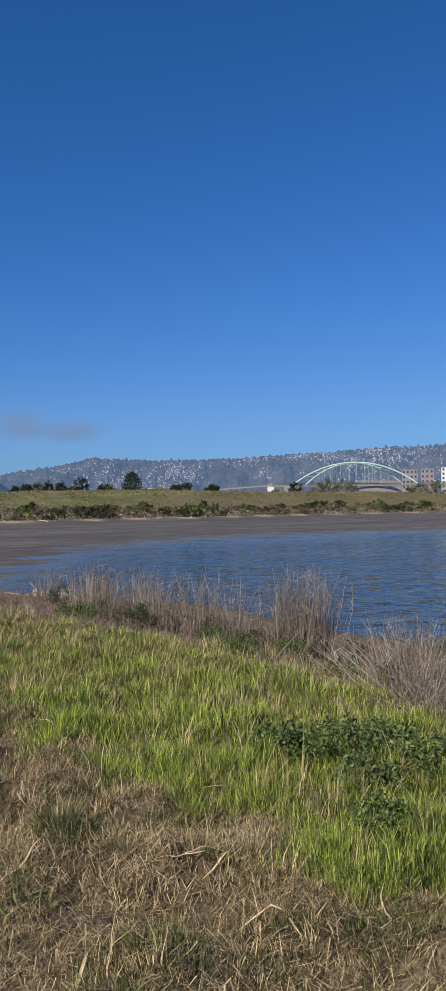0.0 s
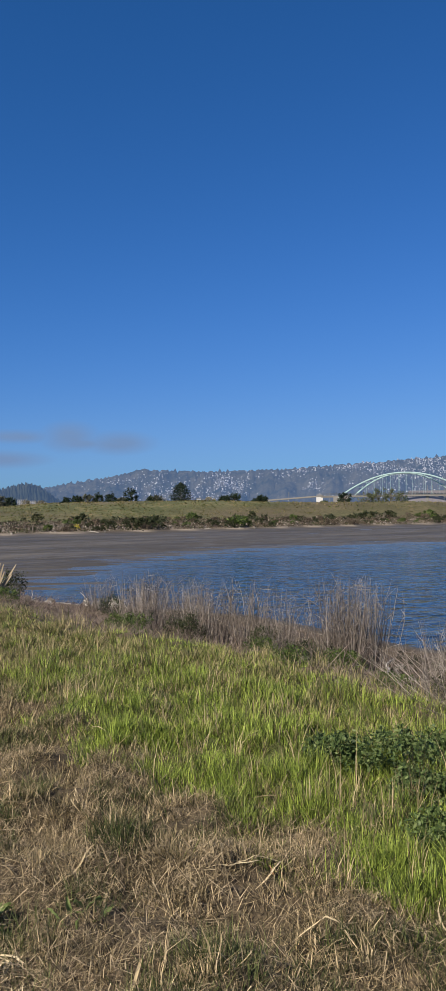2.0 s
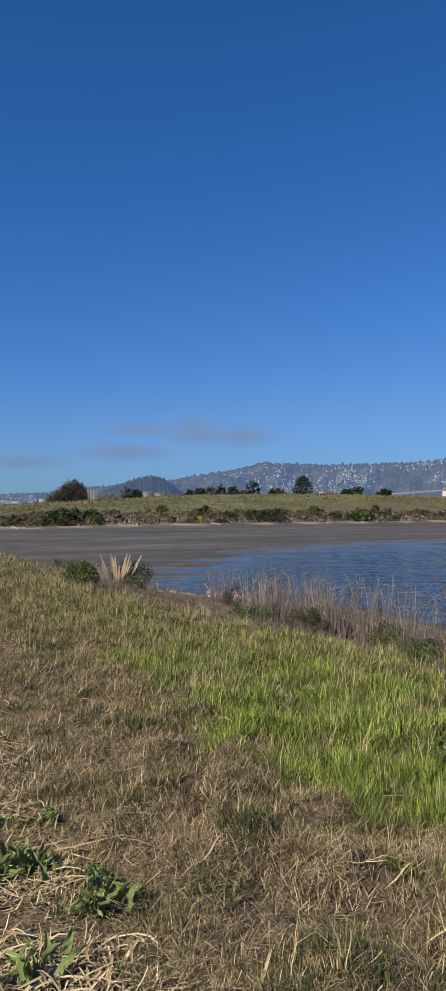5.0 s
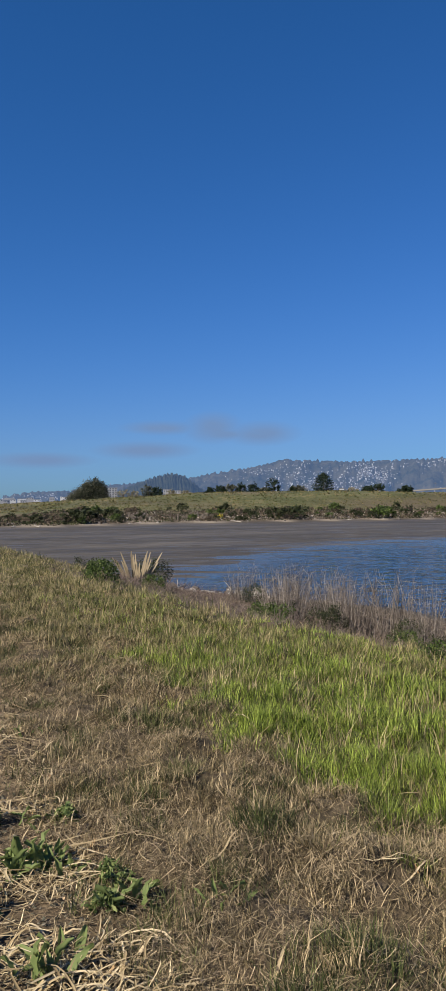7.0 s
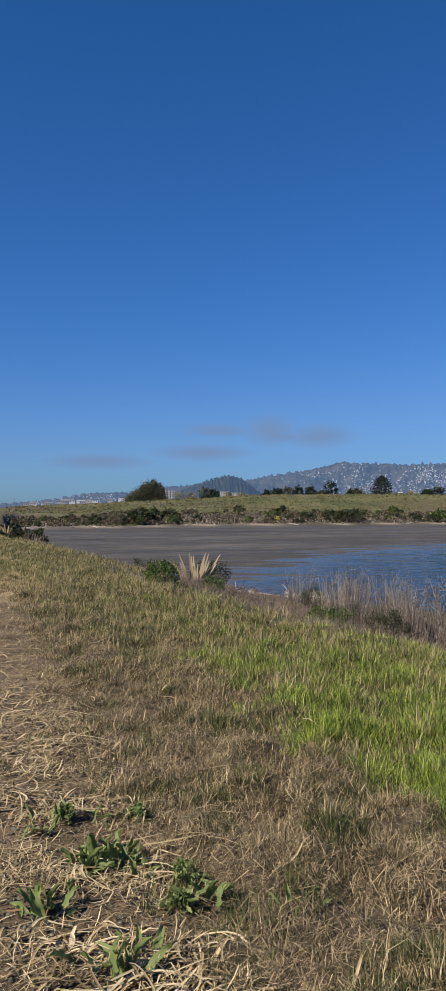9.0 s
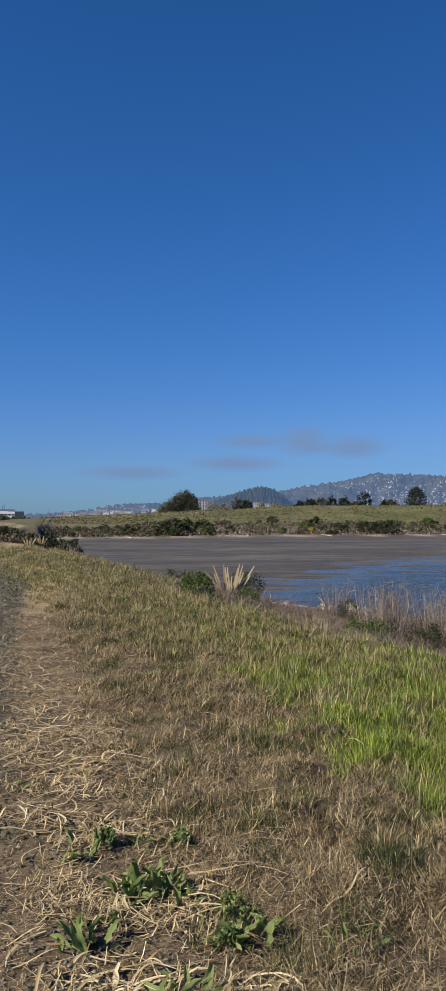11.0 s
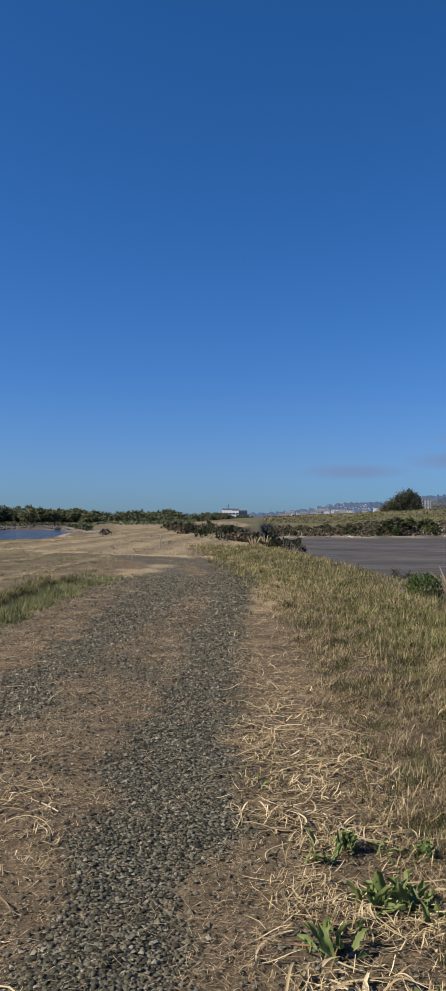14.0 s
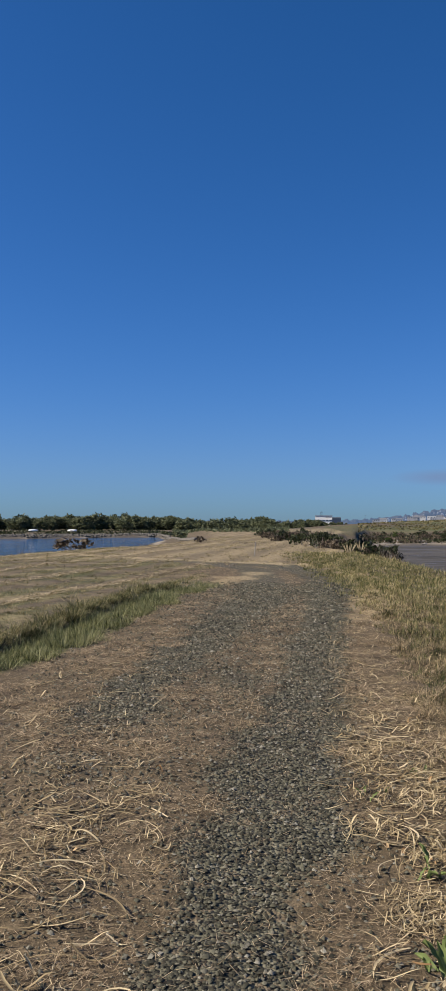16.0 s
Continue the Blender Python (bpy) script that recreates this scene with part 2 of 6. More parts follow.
def polar(az, r):
    return r * np.sin(np.radians(az)), r * np.cos(np.radians(az))


# wheel tracks of the gravel road, by y
def track_right(y):
    return np.interp(y, [0, 3, 3.6, 4.5, 6.2, 8.1, 11.5, 13.5, 17.7, 20, 24, 28, 31, 33.5, 36], [-0.3, -0.22, -0.12, 0.05, 0.25, 0.55, 0.94, 1.27, 1.75, 2.15, 2.4, 2.1, 1.2, -1.0, -5.0])


def track_left(y):
    return np.interp(y, [0, 3, 4.5, 6.5, 7.4, 9, 11.5, 17.6, 24, 28, 31, 33, 36], [-1.7, -1.5, -1.35, -1.2, -1.13, -0.9, -0.52, 0.35, 0.6, 0.4, -0.6, -3.0, -8.0])


DRIFTS = (((-12, 43), (-7, 38.5), (-3.5, 34.5), (0.2, 33.6), (2.2, 31.5), (3.4, 28), (3.7, 23.5), (3.0, 18), (2.2, 13.5)), ((-1.3, 20.8), (-0.7, 22.7), (0.0, 25.0), (0.4, 26.5)))


def drifts(x, y):
    """Pale straw pushed to the outside of the bend and heaped beside the track."""
    out = np.zeros(np.broadcast(x, y).shape)
    for line, wide in zip(DRIFTS, (0.75, 0.6)):
        for (ax, ay), (bx, by) in zip(line, line[1:]):
            d2 = (bx - ax) ** 2 + (by - ay) ** 2
            t = np.clip(((x - ax) * (bx - ax) + (y - ay) * (by - ay)) / d2, 0, 1)
            d = np.hypot(x - ax - t * (bx - ax), (y - ay - t * (by - ay)) * 0.7)
            out = np.maximum(out, 1 - smooth_step(wide * 0.4, wide, d + 0.25 * wavy(x, y, 0.8, 73)))
    out = 0.75 * out * smooth_step(11, 17, y)
    spit = smooth_step(31, 36, y) * (1 - smooth_step(150, 200, y)) * smooth_step(-0.5, 0.5, berm_right(y) - x) * smooth_step(-2, 1, x - berm_left(y))
    field = smooth_step(0.0, 0.4, np.where(y < 22, ledge(y), np.interp(y, [22, 30, 36], [-1.2, -0.9, -6])) - x) * smooth_step(4, 8, y) * smooth_step(-2, 1, x - berm_left(y)) * (y < 36)
    return np.maximum(out, np.maximum(spit * (0.4 + 0.2 * np.sin((x - 0.15 * y) * 2.6)), field * np.clip(0.05 + 0.22 * wavy(x, y * 2.2, 1.6, 74) + 0.12 * wavy(x, y * 2, 0.5, 75), 0, 0.6)))


def zones(x, y, near=False):
    """Weights of gravel, green growth, dry growth, wet mud, sand and litter."""
    x, y = np.asarray(x, float), np.asarray(y, float)
    r, az = np.hypot(x, y), np.degrees(np.arctan2(x, y))
    jit = 0.10 * wavy(x, y, 0.5, 7)
    wr = np.interp(y, [2.5, 3.5, 4.3, 6.2, 8, 11.5, 13.5, 17.7, 22, 28], [0.34, 0.26, 0.36, 0.38, 0.29, 0.37, 0.32, 0.45, 0.62, 0.7])
    g1 = 1 - smooth_step(wr * 0.65, wr * 1.55, np.abs(x - track_right(y) + jit))
    wl = np.interp(y, [6, 7.4, 9, 11.5, 18, 28], [0.3, 0.36, 0.30, 0.38, 0.6, 0.6])
    g2 = (1 - smooth_step(wl * 0.6, wl * 1.5, np.abs(x - track_left(y) + jit))) * smooth_step(5.6, 7.0, y) * 0.95
    road = smooth_step(-0.5, 0.0, x - track_left(y)) * (1 - smooth_step(0.1, 0.6, x - track_right(y))) * smooth_step(4.0, 6.0, y)
    base = road * (0.36 + 0.26 * wavy(x, y, 0.55, 43) + 0.3 * smooth_step(16, 19, y) - 0.5 * np.exp(-(((x - 1.25) / 0.5) ** 2 + ((y - 24.5) / 2.0) ** 2)))
    gravel = np.maximum(np.maximum(g1, g2), base) * (1 - smooth_step(33, 37, y)) * (y > -40)
    edge = np.interp(y, [0, 2, 5, 9, 13, 20, 30], [2.6, 2.6, 2.5, 3.5, 3.6, 3.0, 3.2]) + 0.25 * wavy(x, y, 0.9, 8)
    br = berm_right(y)
    green = smooth_step(-0.25, 0.35, x - edge + 0.3 * wavy(x, y, 0.22, 48)) * (1 - smooth_step(-0.2, 1.2, x - br))
    green = green * np.interp(y, [5, 7, 9.5, 16, 40], [1.0, 0.75, 0.3, 0.25, 0.25]) * (1 - 0.45 * smooth_step(-1.1, -0.1, x - br))
    strip = ledge(y) + 0.42
    green = np.maximum(green, (1 - smooth_step(0.25, 0.55, np.abs(x - strip))) * smooth_step(6, 8, y) * (1 - smooth_step(20, 24, y)) * 0.8)
    mown = (x < np.where(y < 22, ledge(y), np.interp(y, [22, 30, 36], [-1.2, -0.9, -6]))) & (y < 90) & (y > 4)
    green = np.where(mown, np.maximum(green, 0.28 + 0.26 * np.sin((x - 0.2 * y + 0.3 * wavy(x, y, 3.0, 20)) * 4.8) + 0.22 * wavy(x, y, 2.5, 19)), green)
    if near:
        return np.clip(gravel, 0, 1), np.clip(green, 0, 1)
    z = ground_z(x, y)
    far = (r > shore(az) + 30) & (az > 6)
    green = np.where(far, 0.75 + 0.35 * wavy(x, y, 25, 9) - 0.3 * smooth_step(36, 46, az) - 0.3 * (1 - smooth_step(8, 14, az)), green)
    mud = (1 - smooth_step(-2.30, -2.15, z))
    sand = smooth_step(-2.35, -2.2, z) * (1 - smooth_step(-2.02, -1.8, z)) * (r > 100)
    worn = smooth_step(-3.2, -2.4, x) * (1 - smooth_step(-0.3, 0.5, x - np.interp(y, [0, 6, 12, 20, 30], [1.25, 1.5, 2.1, 2.8, 3.1]))) * (1 - smooth_step(24, 36, y)) * (y > -30)
    return np.clip(gravel, 0, 1), np.clip(green, 0, 1), mud, sand, worn, drifts(x, y)

# ---- ground ----


def ground_material():
    k = Nodes("earth")
    gravel, green, mud, sand, worn = (k.attr(n) for n in ("gravel", "green", "mud", "sand", "worn"))
    n1, n2, n3 = k.noise(0.7, 5, 0.6), k.noise(7, 7, 0.75), k.noise(60, 3, 0.7)
    lumps = k.noise(16, 5, 0.75, k.mapped((0.6, 1.0, 1.0)))
    far = k.math("ADD", k.math("MULTIPLY", k.noise(0.05, 6, 0.65), 0.6), k.math("MULTIPLY", k.noise(0.35, 5, 0.7, k.mapped((0.25, 0.5, 1), rot=(0, 0, radians(25)))), 0.4))
    dirt = k.ramp(k.math("ADD", k.math("MULTIPLY", n2, 0.6), k.math("MULTIPLY", n3, 0.4)),
                  [(0.36, (0.022, 0.017, 0.011)), (0.5, (0.085, 0.063, 0.040)), (0.64, (0.21, 0.155, 0.098))])
    dirt = k.mix(k.math("MULTIPLY", n1, 0.3), dirt, (0.20, 0.155, 0.075))
    dirt = k.mix(worn, dirt, k.mix(1.0, dirt, (0.94, 0.91, 0.87), "MULTIPLY"))
    fleck = k.math("MAXIMUM", k.noise(70, 3, 0.7, k.mapped((1, 0.28, 1), rot=(0, 0, radians(60)))), k.noise(70, 3, 0.7, k.mapped((1, 0.28, 1), rot=(0, 0, radians(115)))))
    fleck = k.math("MAXIMUM", fleck, k.noise(24, 4, 0.75, k.mapped((0.3, 1, 1))))
    fleck = k.math("MULTIPLY", k.ramp(fleck, [(0.62, 0.0), (0.70, 1.0)]), k.math("MULTIPLY", worn, k.ramp(k.noise(1.6, 4, 0.6), [(0.38, 0.15), (0.6, 0.9)])))
    dirt = k.mix(fleck, dirt, (0.42, 0.325, 0.20))
    drift = k.math("MULTIPLY", k.attr("drift"), k.ramp(k.math("ADD", k.math("MULTIPLY", lumps, 0.6), k.math("MULTIPLY", n2, 0.4)), [(0.42, 0.1), (0.52, 1.0)]))
    field = k.ramp(k.math("ADD", k.math("MULTIPLY", far, 0.6), k.math("MULTIPLY", n1, 0.4)),
                   [(0.43, (0.055, 0.068, 0.018)), (0.5, (0.115, 0.118, 0.04)), (0.57, (0.24, 0.19, 0.095))])
    gr = k.ramp(n2, [(0.35, (0.02, 0.026, 0.008)), (0.65, (0.09, 0.10, 0.032))])
    gr = k.mix(far, gr, field)
    mott = k.noise(2.2, 7, 0.72, k.mapped((0.7, 1.2, 1.0)))
    dirt = k.mix(k.math("SUBTRACT", 1.0, worn), dirt, k.mix(1.0, dirt, k.ramp(mott, [(0.38, 0.55), (0.55, 1.0)]), "MULTIPLY"))
    gr = k.mix(1.0, gr, k.ramp(k.math("ADD", k.math("MULTIPLY", lumps, 0.5), k.math("MULTIPLY", n2, 0.5)), [(0.40, 0.55), (0.5, 1.0), (0.62, 1.0)]), "MULTIPLY")
    # crushed stone
    cell = k.add("ShaderNodeTexVoronoi")
    k.put(cell.inputs["Vector"], k.coord.outputs["Object"])
    cell.inputs["Scale"].default_value = 55
    bw = k.add("ShaderNodeRGBToBW")
    k.put(bw.inputs[0], cell.outputs["Color"])
    stone = k.ramp(bw.outputs[0], [(0.2, (0.018, 0.0168, 0.0105)), (0.5, (0.074, 0.069, 0.0455)), (0.8, (0.155, 0.143, 0.097))])
    stone = k.mix(1.0, stone, k.ramp(lumps, [(0.36, 0.5), (0.5, 0.95), (0.64, 1.0)]), "MULTIPLY")
    stone = k.mix(k.math("GREATER_THAN", n2, 0.56), stone, k.mix(0.5, stone, (0.18, 0.13, 0.08)))
    flow = k.math("ADD", k.math("MULTIPLY", k.noise(0.12, 5, 0.65, k.mapped((0.35, 1, 1), rot=(0, 0, radians(35)))), 0.5), k.math("MULTIPLY", k.noise(0.9, 6, 0.75, k.mapped((0.25, 1, 1), rot=(0, 0, radians(35)))), 0.5))
    wet = k.ramp(flow, [(0.38, (0.046, 0.041, 0.034)), (0.5, (0.076, 0.068, 0.057)), (0.62, (0.122, 0.109, 0.092))])
    sheen = k.ramp(k.noise(0.5, 6, 0.75, k.mapped((0.2, 1, 1), rot=(0, 0, radians(38)))), [(0.45, 0.0), (0.6, 1.0)])
    beach = k.ramp(n1, [(0.3, (0.19, 0.155, 0.115)), (0.7, (0.31, 0.26, 0.195))])
    gm = k.math("MULTIPLY_ADD", gravel, 1.6, k.math("MULTIPLY_ADD", k.math("ADD", k.math("MULTIPLY", n2, 0.5), k.math("MULTIPLY", lumps, 0.5)), 3.4, -2.25), clamp=True)
    nm = k.math("MULTIPLY_ADD", green, 1.4, k.math("MULTIPLY_ADD", n2, 0.8, -0.6), clamp=True)
    col = k.mix(nm, dirt, gr)
    col = k.mix(gm, col, stone)
    col = k.mix(drift, col, (0.43, 0.335, 0.19))
    col = k.mix(sand, col, beach)
    col = k.mix(mud, col, wet)
    rough = k.math("SUBTRACT", k.math("MULTIPLY_ADD", mud, -0.22, 0.95), k.math("MULTIPLY", k.math("MULTIPLY", mud, sheen), 0.24))
    h = k.math("ADD", k.math("MULTIPLY", n3, 0.5), n2)
    h = k.math("MULTIPLY_ADD", k.math("MULTIPLY", cell.outputs["Distance"], gm), -1.0, h)
    dry = k.math("SUBTRACT", 1.0, mud)
    b = k.bump(k.math("MULTIPLY", h, k.math("MULTIPLY_ADD", dry, 0.94, 0.06)), 0.8, 0.02)
    return k.done(k.surface(col, rough, normal=b, spec=k.math("MULTIPLY_ADD", mud, -0.22, 0.3)))


def ground():
    az = np.concatenate([np.arange(-20, 62, 0.28), np.arange(62, 340, 5.0)])
    rr = np.concatenate([[0.0001], np.concatenate([np.geomspace(0.4, 2.0, 14), np.geomspace(2.06, 28, 190), np.arange(28.5, 132, 0.8), np.geomspace(134, 4900, 80)])])
    a, r = np.meshgrid(az, rr)
    x, y = polar(a, r)
    z = ground_z(x, y)
    z = np.where(r > 2500, np.minimum(z, -2.0), z)
    g, gr, mu, sa, wo, dr = zones(x, y)
    n, m = a.shape
    idx = np.arange(n * m).reshape(n, m)
    nxt = np.roll(idx, -1, 1)
    q = np.stack([idx[:-1], idx[1:], nxt[1:], nxt[:-1]], -1).reshape(-1, 4)[:, ::-1]
    me = np_mesh("ground", np.stack([x, y, z], -1), None, q, [ground_material()], True,
                 {"gravel": g, "green": gr, "mud": mu, "sand": sa, "worn": wo, "drift": dr})
    tagged(new("ground", me), "berm with a gravel track, mown dry grass and mudflats", "ground", kind="structure")


def water():
    k = Nodes("lagoon_water")
    wind = radians(38)
    v = k.mapped((0.6, 1.0, 1.0), rot=(0, 0, wind))
    st = k.mapped((0.4, 1.0, 1.0), rot=(0, 0, wind))
    w1 = k.math("ADD", k.noise(0.85, 3, 0.55, v, 0.3), k.math("MULTIPLY", k.noise(2.4, 2, 0.5, st), 0.25))
    w2 = k.noise(8, 3, 0.6, st)
    w3 = k.noise(0.08, 4, 0.6, k.mapped((0.5, 1.0, 1.0), rot=(0, 0, wind)))
    w4 = k.noise(0.9, 5, 0.75, k.mapped((0.22, 1.0, 1.0), rot=(0, 0, wind)))
    h = k.math("ADD", w1, k.math("MULTIPLY", w2, 0.03))
    # thin, calm, muddy water lies over the flats; the deeper part ripples and reflects more
    streak = k.math("ADD", k.math("MULTIPLY", w3, 0.5), k.math("MULTIPLY", w4, 0.9))
    shoal = k.math("ADD", k.attr("shallow"), k.math("MULTIPLY_ADD", streak, 2.6, -1.82), clamp=True)
    b = k.add("ShaderNodeBump")
    k.put(b.inputs["Height"], h)
    b.inputs["Distance"].default_value = 0.25
    k.put(b.inputs["Strength"], k.math("MULTIPLY_ADD", k.attr("shallow"), -0.75, 1.0))
    silt = k.ramp(k.noise(0.25, 6, 0.7, k.mapped((0.3, 1.0, 1.0), rot=(0, 0, wind))), [(0.35, (0.066, 0.058, 0.049)), (0.65, (0.105, 0.093, 0.079))])
    col = k.mix(shoal, (0.012, 0.020, 0.026), silt)
    mat = k.done(k.surface(col, k.math("MULTIPLY_ADD", shoal, 0.25, 0.05), normal=b.outputs[0], spec=k.math("MULTIPLY_ADD", shoal, -0.36, 0.5), IOR=1.333))
    az = np.concatenate([np.arange(-20, 62, 1.0), np.arange(62, 340, 6.0)])
    rr = np.concatenate([[0.01], np.geomspace(6, 430, 60)])
    a, r = np.meshgrid(az, rr)
    x, y = polar(a, r)
    shallow = smooth_step(-22, 30, r - mud_edge(a)) * (a > 6) * (a < 90)
    i = np.arange(a.size).reshape(a.shape)
    nxt = np.roll(i, -1, 1)
    q = np.stack([i[:-1], i[1:], nxt[1:], nxt[:-1]], -1).reshape(-1, 4)[:, ::-1]
    me = np_mesh("water", np.stack([x, y, np.full_like(x, WATER_Z)], -1), None, q, [mat], attrs={"shallow": shallow})
    tagged(new("water", me), "shallow rippled tidal lagoon", "water", kind="structure")


ground()
water()

# ---- far hills, houses on them, cloud ----
RIDGE_AZ = [-40, 0, 6, 9.3, 12, 13.3, 14.6, 16.3, 18, 24, 26, 28.2, 30.9, 33.3, 35.9, 39.9, 42.8, 46.3, 48.9, 51.4, 53.9, 62, 80]
RIDGE_EL = [0.05, 0.05, 0.1, 0.26, 0.6, 0.85, 0.97, 1.0, 1.3, 1.75, 2.2, 2.5, 3.1, 3.0, 2.92, 3.05, 3.12, 3.38, 3.55, 3.68, 3.72, 3.7, 3.2]


def fuzz(az, f, seed):
    """Uneven tops of woods."""
    g = np.random.RandomState(seed)
    out = 0
    for i in range(24):
        out = out + np.sin(az * (2 + 70 * g.rand()) + f * 40 * g.rand() + g.rand() * 6.3)
    return out / 5


def hill_height(az, f, ridge_az, ridge_el, r0, r1):
    r = r0 + (r1 - r0) * f
    top = r1 * np.tan(np.radians(np.interp(az, ridge_az, ridge_el)))
    s = np.interp(f, [0, 0.15, 0.5, 0.85, 1.0, 1.1], [0, 0.12, 0.5, 0.88, 1.0, 0.8])
    fold = 0.05 * np.sin(az * 1.7 + f * 5) + 0.035 * np.sin(az * 4.1 - f * 7)
    return r, 1.5 + top * (s + fold * np.sin(np.pi * np.clip(f, 0, 1))) + fuzz(az, f, 5) * r1 * 0.0016


def hill(name, label, a0, a1, ridge_az, ridge_el, r0, r1, cols, rows, mat):
    a, f = np.meshgrid(np.linspace(a0, a1, cols), np.concatenate([np.linspace(0, 1, rows), [1.1]]))
    r, z = hill_height(a, f, ridge_az, ridge_el, r0, r1)
    z[0] = -8
    x, y = polar(a, r)
    n, m = a.shape
    i = np.arange(n * m).reshape(n, m)
    q = np.stack([i[:-1, :-1], i[:-1, 1:], i[1:, 1:], i[1:, :-1]], -1).reshape(-1, 4)
    tagged(new(name, np_mesh(name, np.stack([x, y, z], -1), None, q, [mat], True)), label, "hills", kind="structure")


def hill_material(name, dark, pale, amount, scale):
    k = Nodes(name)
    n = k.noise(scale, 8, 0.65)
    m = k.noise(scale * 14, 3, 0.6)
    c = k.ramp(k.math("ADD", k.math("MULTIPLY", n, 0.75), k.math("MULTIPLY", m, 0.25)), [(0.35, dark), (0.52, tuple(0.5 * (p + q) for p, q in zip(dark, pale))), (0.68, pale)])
    # amount: share of the haze glow painted into the hillside
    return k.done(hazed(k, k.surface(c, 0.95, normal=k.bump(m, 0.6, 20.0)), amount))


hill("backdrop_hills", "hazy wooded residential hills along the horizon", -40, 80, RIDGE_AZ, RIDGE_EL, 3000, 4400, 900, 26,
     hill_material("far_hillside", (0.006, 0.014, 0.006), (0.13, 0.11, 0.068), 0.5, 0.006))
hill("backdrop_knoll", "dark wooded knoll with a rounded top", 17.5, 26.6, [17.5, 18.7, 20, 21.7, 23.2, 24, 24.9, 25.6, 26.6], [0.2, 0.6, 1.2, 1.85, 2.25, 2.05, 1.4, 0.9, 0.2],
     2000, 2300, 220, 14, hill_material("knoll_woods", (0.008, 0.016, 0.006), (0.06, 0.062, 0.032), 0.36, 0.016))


def hill_houses():
    g = np.random.RandomState(4)
    vs, qs, shades = [], [], []
    n = 0
    towns = ((31.8, 0.45, 0.9, 0.2, 3), (33.8, 0.4, 0.9, 0.16, 3), (36.3, 0.5, 1.1, 0.22, 6), (37.3, 0.65, 0.7, 0.12, 3), (41.5, 0.85, 0.8, 0.06, 2), (42.8, 0.5, 0.5, 0.06, 1.2),
             (45.6, 0.88, 1.2, 0.05, 3), (48.3, 0.75, 1.4, 0.14, 6), (51.6, 0.78, 1.6, 0.12, 7), (50.0, 0.45, 2.0, 0.15, 3), (29.5, 0.75, 0.8, 0.06, 1), (12.5, 0.3, 2.2, 0.2, 3), (15.5, 0.5, 1.2, 0.2, 1.5), (57, 0.7, 4, 0.2, 5))
    odds = np.cumsum([c[4] for c in towns]) / sum(c[4] for c in towns)
    while n < 3300:
        c = towns[int(np.searchsorted(odds, g.rand()))]
        az, f = c[0] + c[2] * g.normal(), c[1] + c[3] * g.normal()
        if g.rand() < 0.14:
            az, f = 9 + 66 * g.rand(), 0.15 + 0.8 * g.rand()
        f = (round(f * 26) + 0.25 * g.normal()) / 26 + 0.012 * math.sin(az * 2.3)
        if not 0.1 < f < 0.97 or (17 < az < 27 and f < 0.6):
            continue
        r, z = hill_height(az, f, RIDGE_AZ, RIDGE_EL, 3000, 4400)
        if z < 12:
            continue
        w, d, h, ov = g.uniform(2.5, 6.5), 5, g.uniform(0.4, 1.5), 1.6 + 1.6 * g.rand()
        x, y = polar(az, r - 5)
        t = radians(-az + g.uniform(-35, 35))
        c, s = math.cos(t), math.sin(t)
        loc = [(-w / 2, -d / 2), (w / 2, -d / 2), (w / 2, d / 2), (-w / 2, d / 2)]
        ring = [(x + c * a - s * b, y + s * a + c * b) for a, b in loc]
        base = [(a, b, z - 3) for a, b in ring] + [(a, b, z + h) for a, b in ring]
        m1, m2 = [((ring[i][0] + ring[j][0]) / 2, (ring[i][1] + ring[j][1]) / 2, z + h + ov * 0.6) for i, j in ((0, 3), (1, 2))]
        o = len(vs)
        vs += base + [m1, m2]
        qs += [(o, o + 1, o + 5, o + 4), (o + 1, o + 2, o + 6, o + 5), (o + 2, o + 3, o + 7, o + 6), (o + 3, o, o + 4, o + 7),
               (o + 4, o + 5, o + 9, o + 8), (o + 7, o + 8, o + 9, o + 6), (o + 4, o + 8, o + 7, o + 7), (o + 5, o + 6, o + 9, o + 9)]
        n += 1
    tris = [q[:3] for q in qs if q[2] == q[3]]
    quads = [q for q in qs if q[2] != q[3]]
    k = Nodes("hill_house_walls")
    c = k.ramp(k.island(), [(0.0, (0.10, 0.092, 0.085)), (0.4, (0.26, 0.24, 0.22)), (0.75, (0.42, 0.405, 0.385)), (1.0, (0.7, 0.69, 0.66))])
    # the same haze glow is mixed into the house walls
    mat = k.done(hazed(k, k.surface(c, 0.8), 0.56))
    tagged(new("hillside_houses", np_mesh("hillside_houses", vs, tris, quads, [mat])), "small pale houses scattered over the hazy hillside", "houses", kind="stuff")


hill_houses()


# bearing, height, half width, half height in degrees
CLOUDS = ((26.1, 5.35, 1.7, 0.9), (29.4, 4.95, 2.2, 0.7), (22.6, 5.35, 2.4, 0.4), (21.4, 3.8, 2.9, 0.5), (14.3, 3.1, 3.0, 0.45), (26.8, 4.9, 1.8, 0.4))


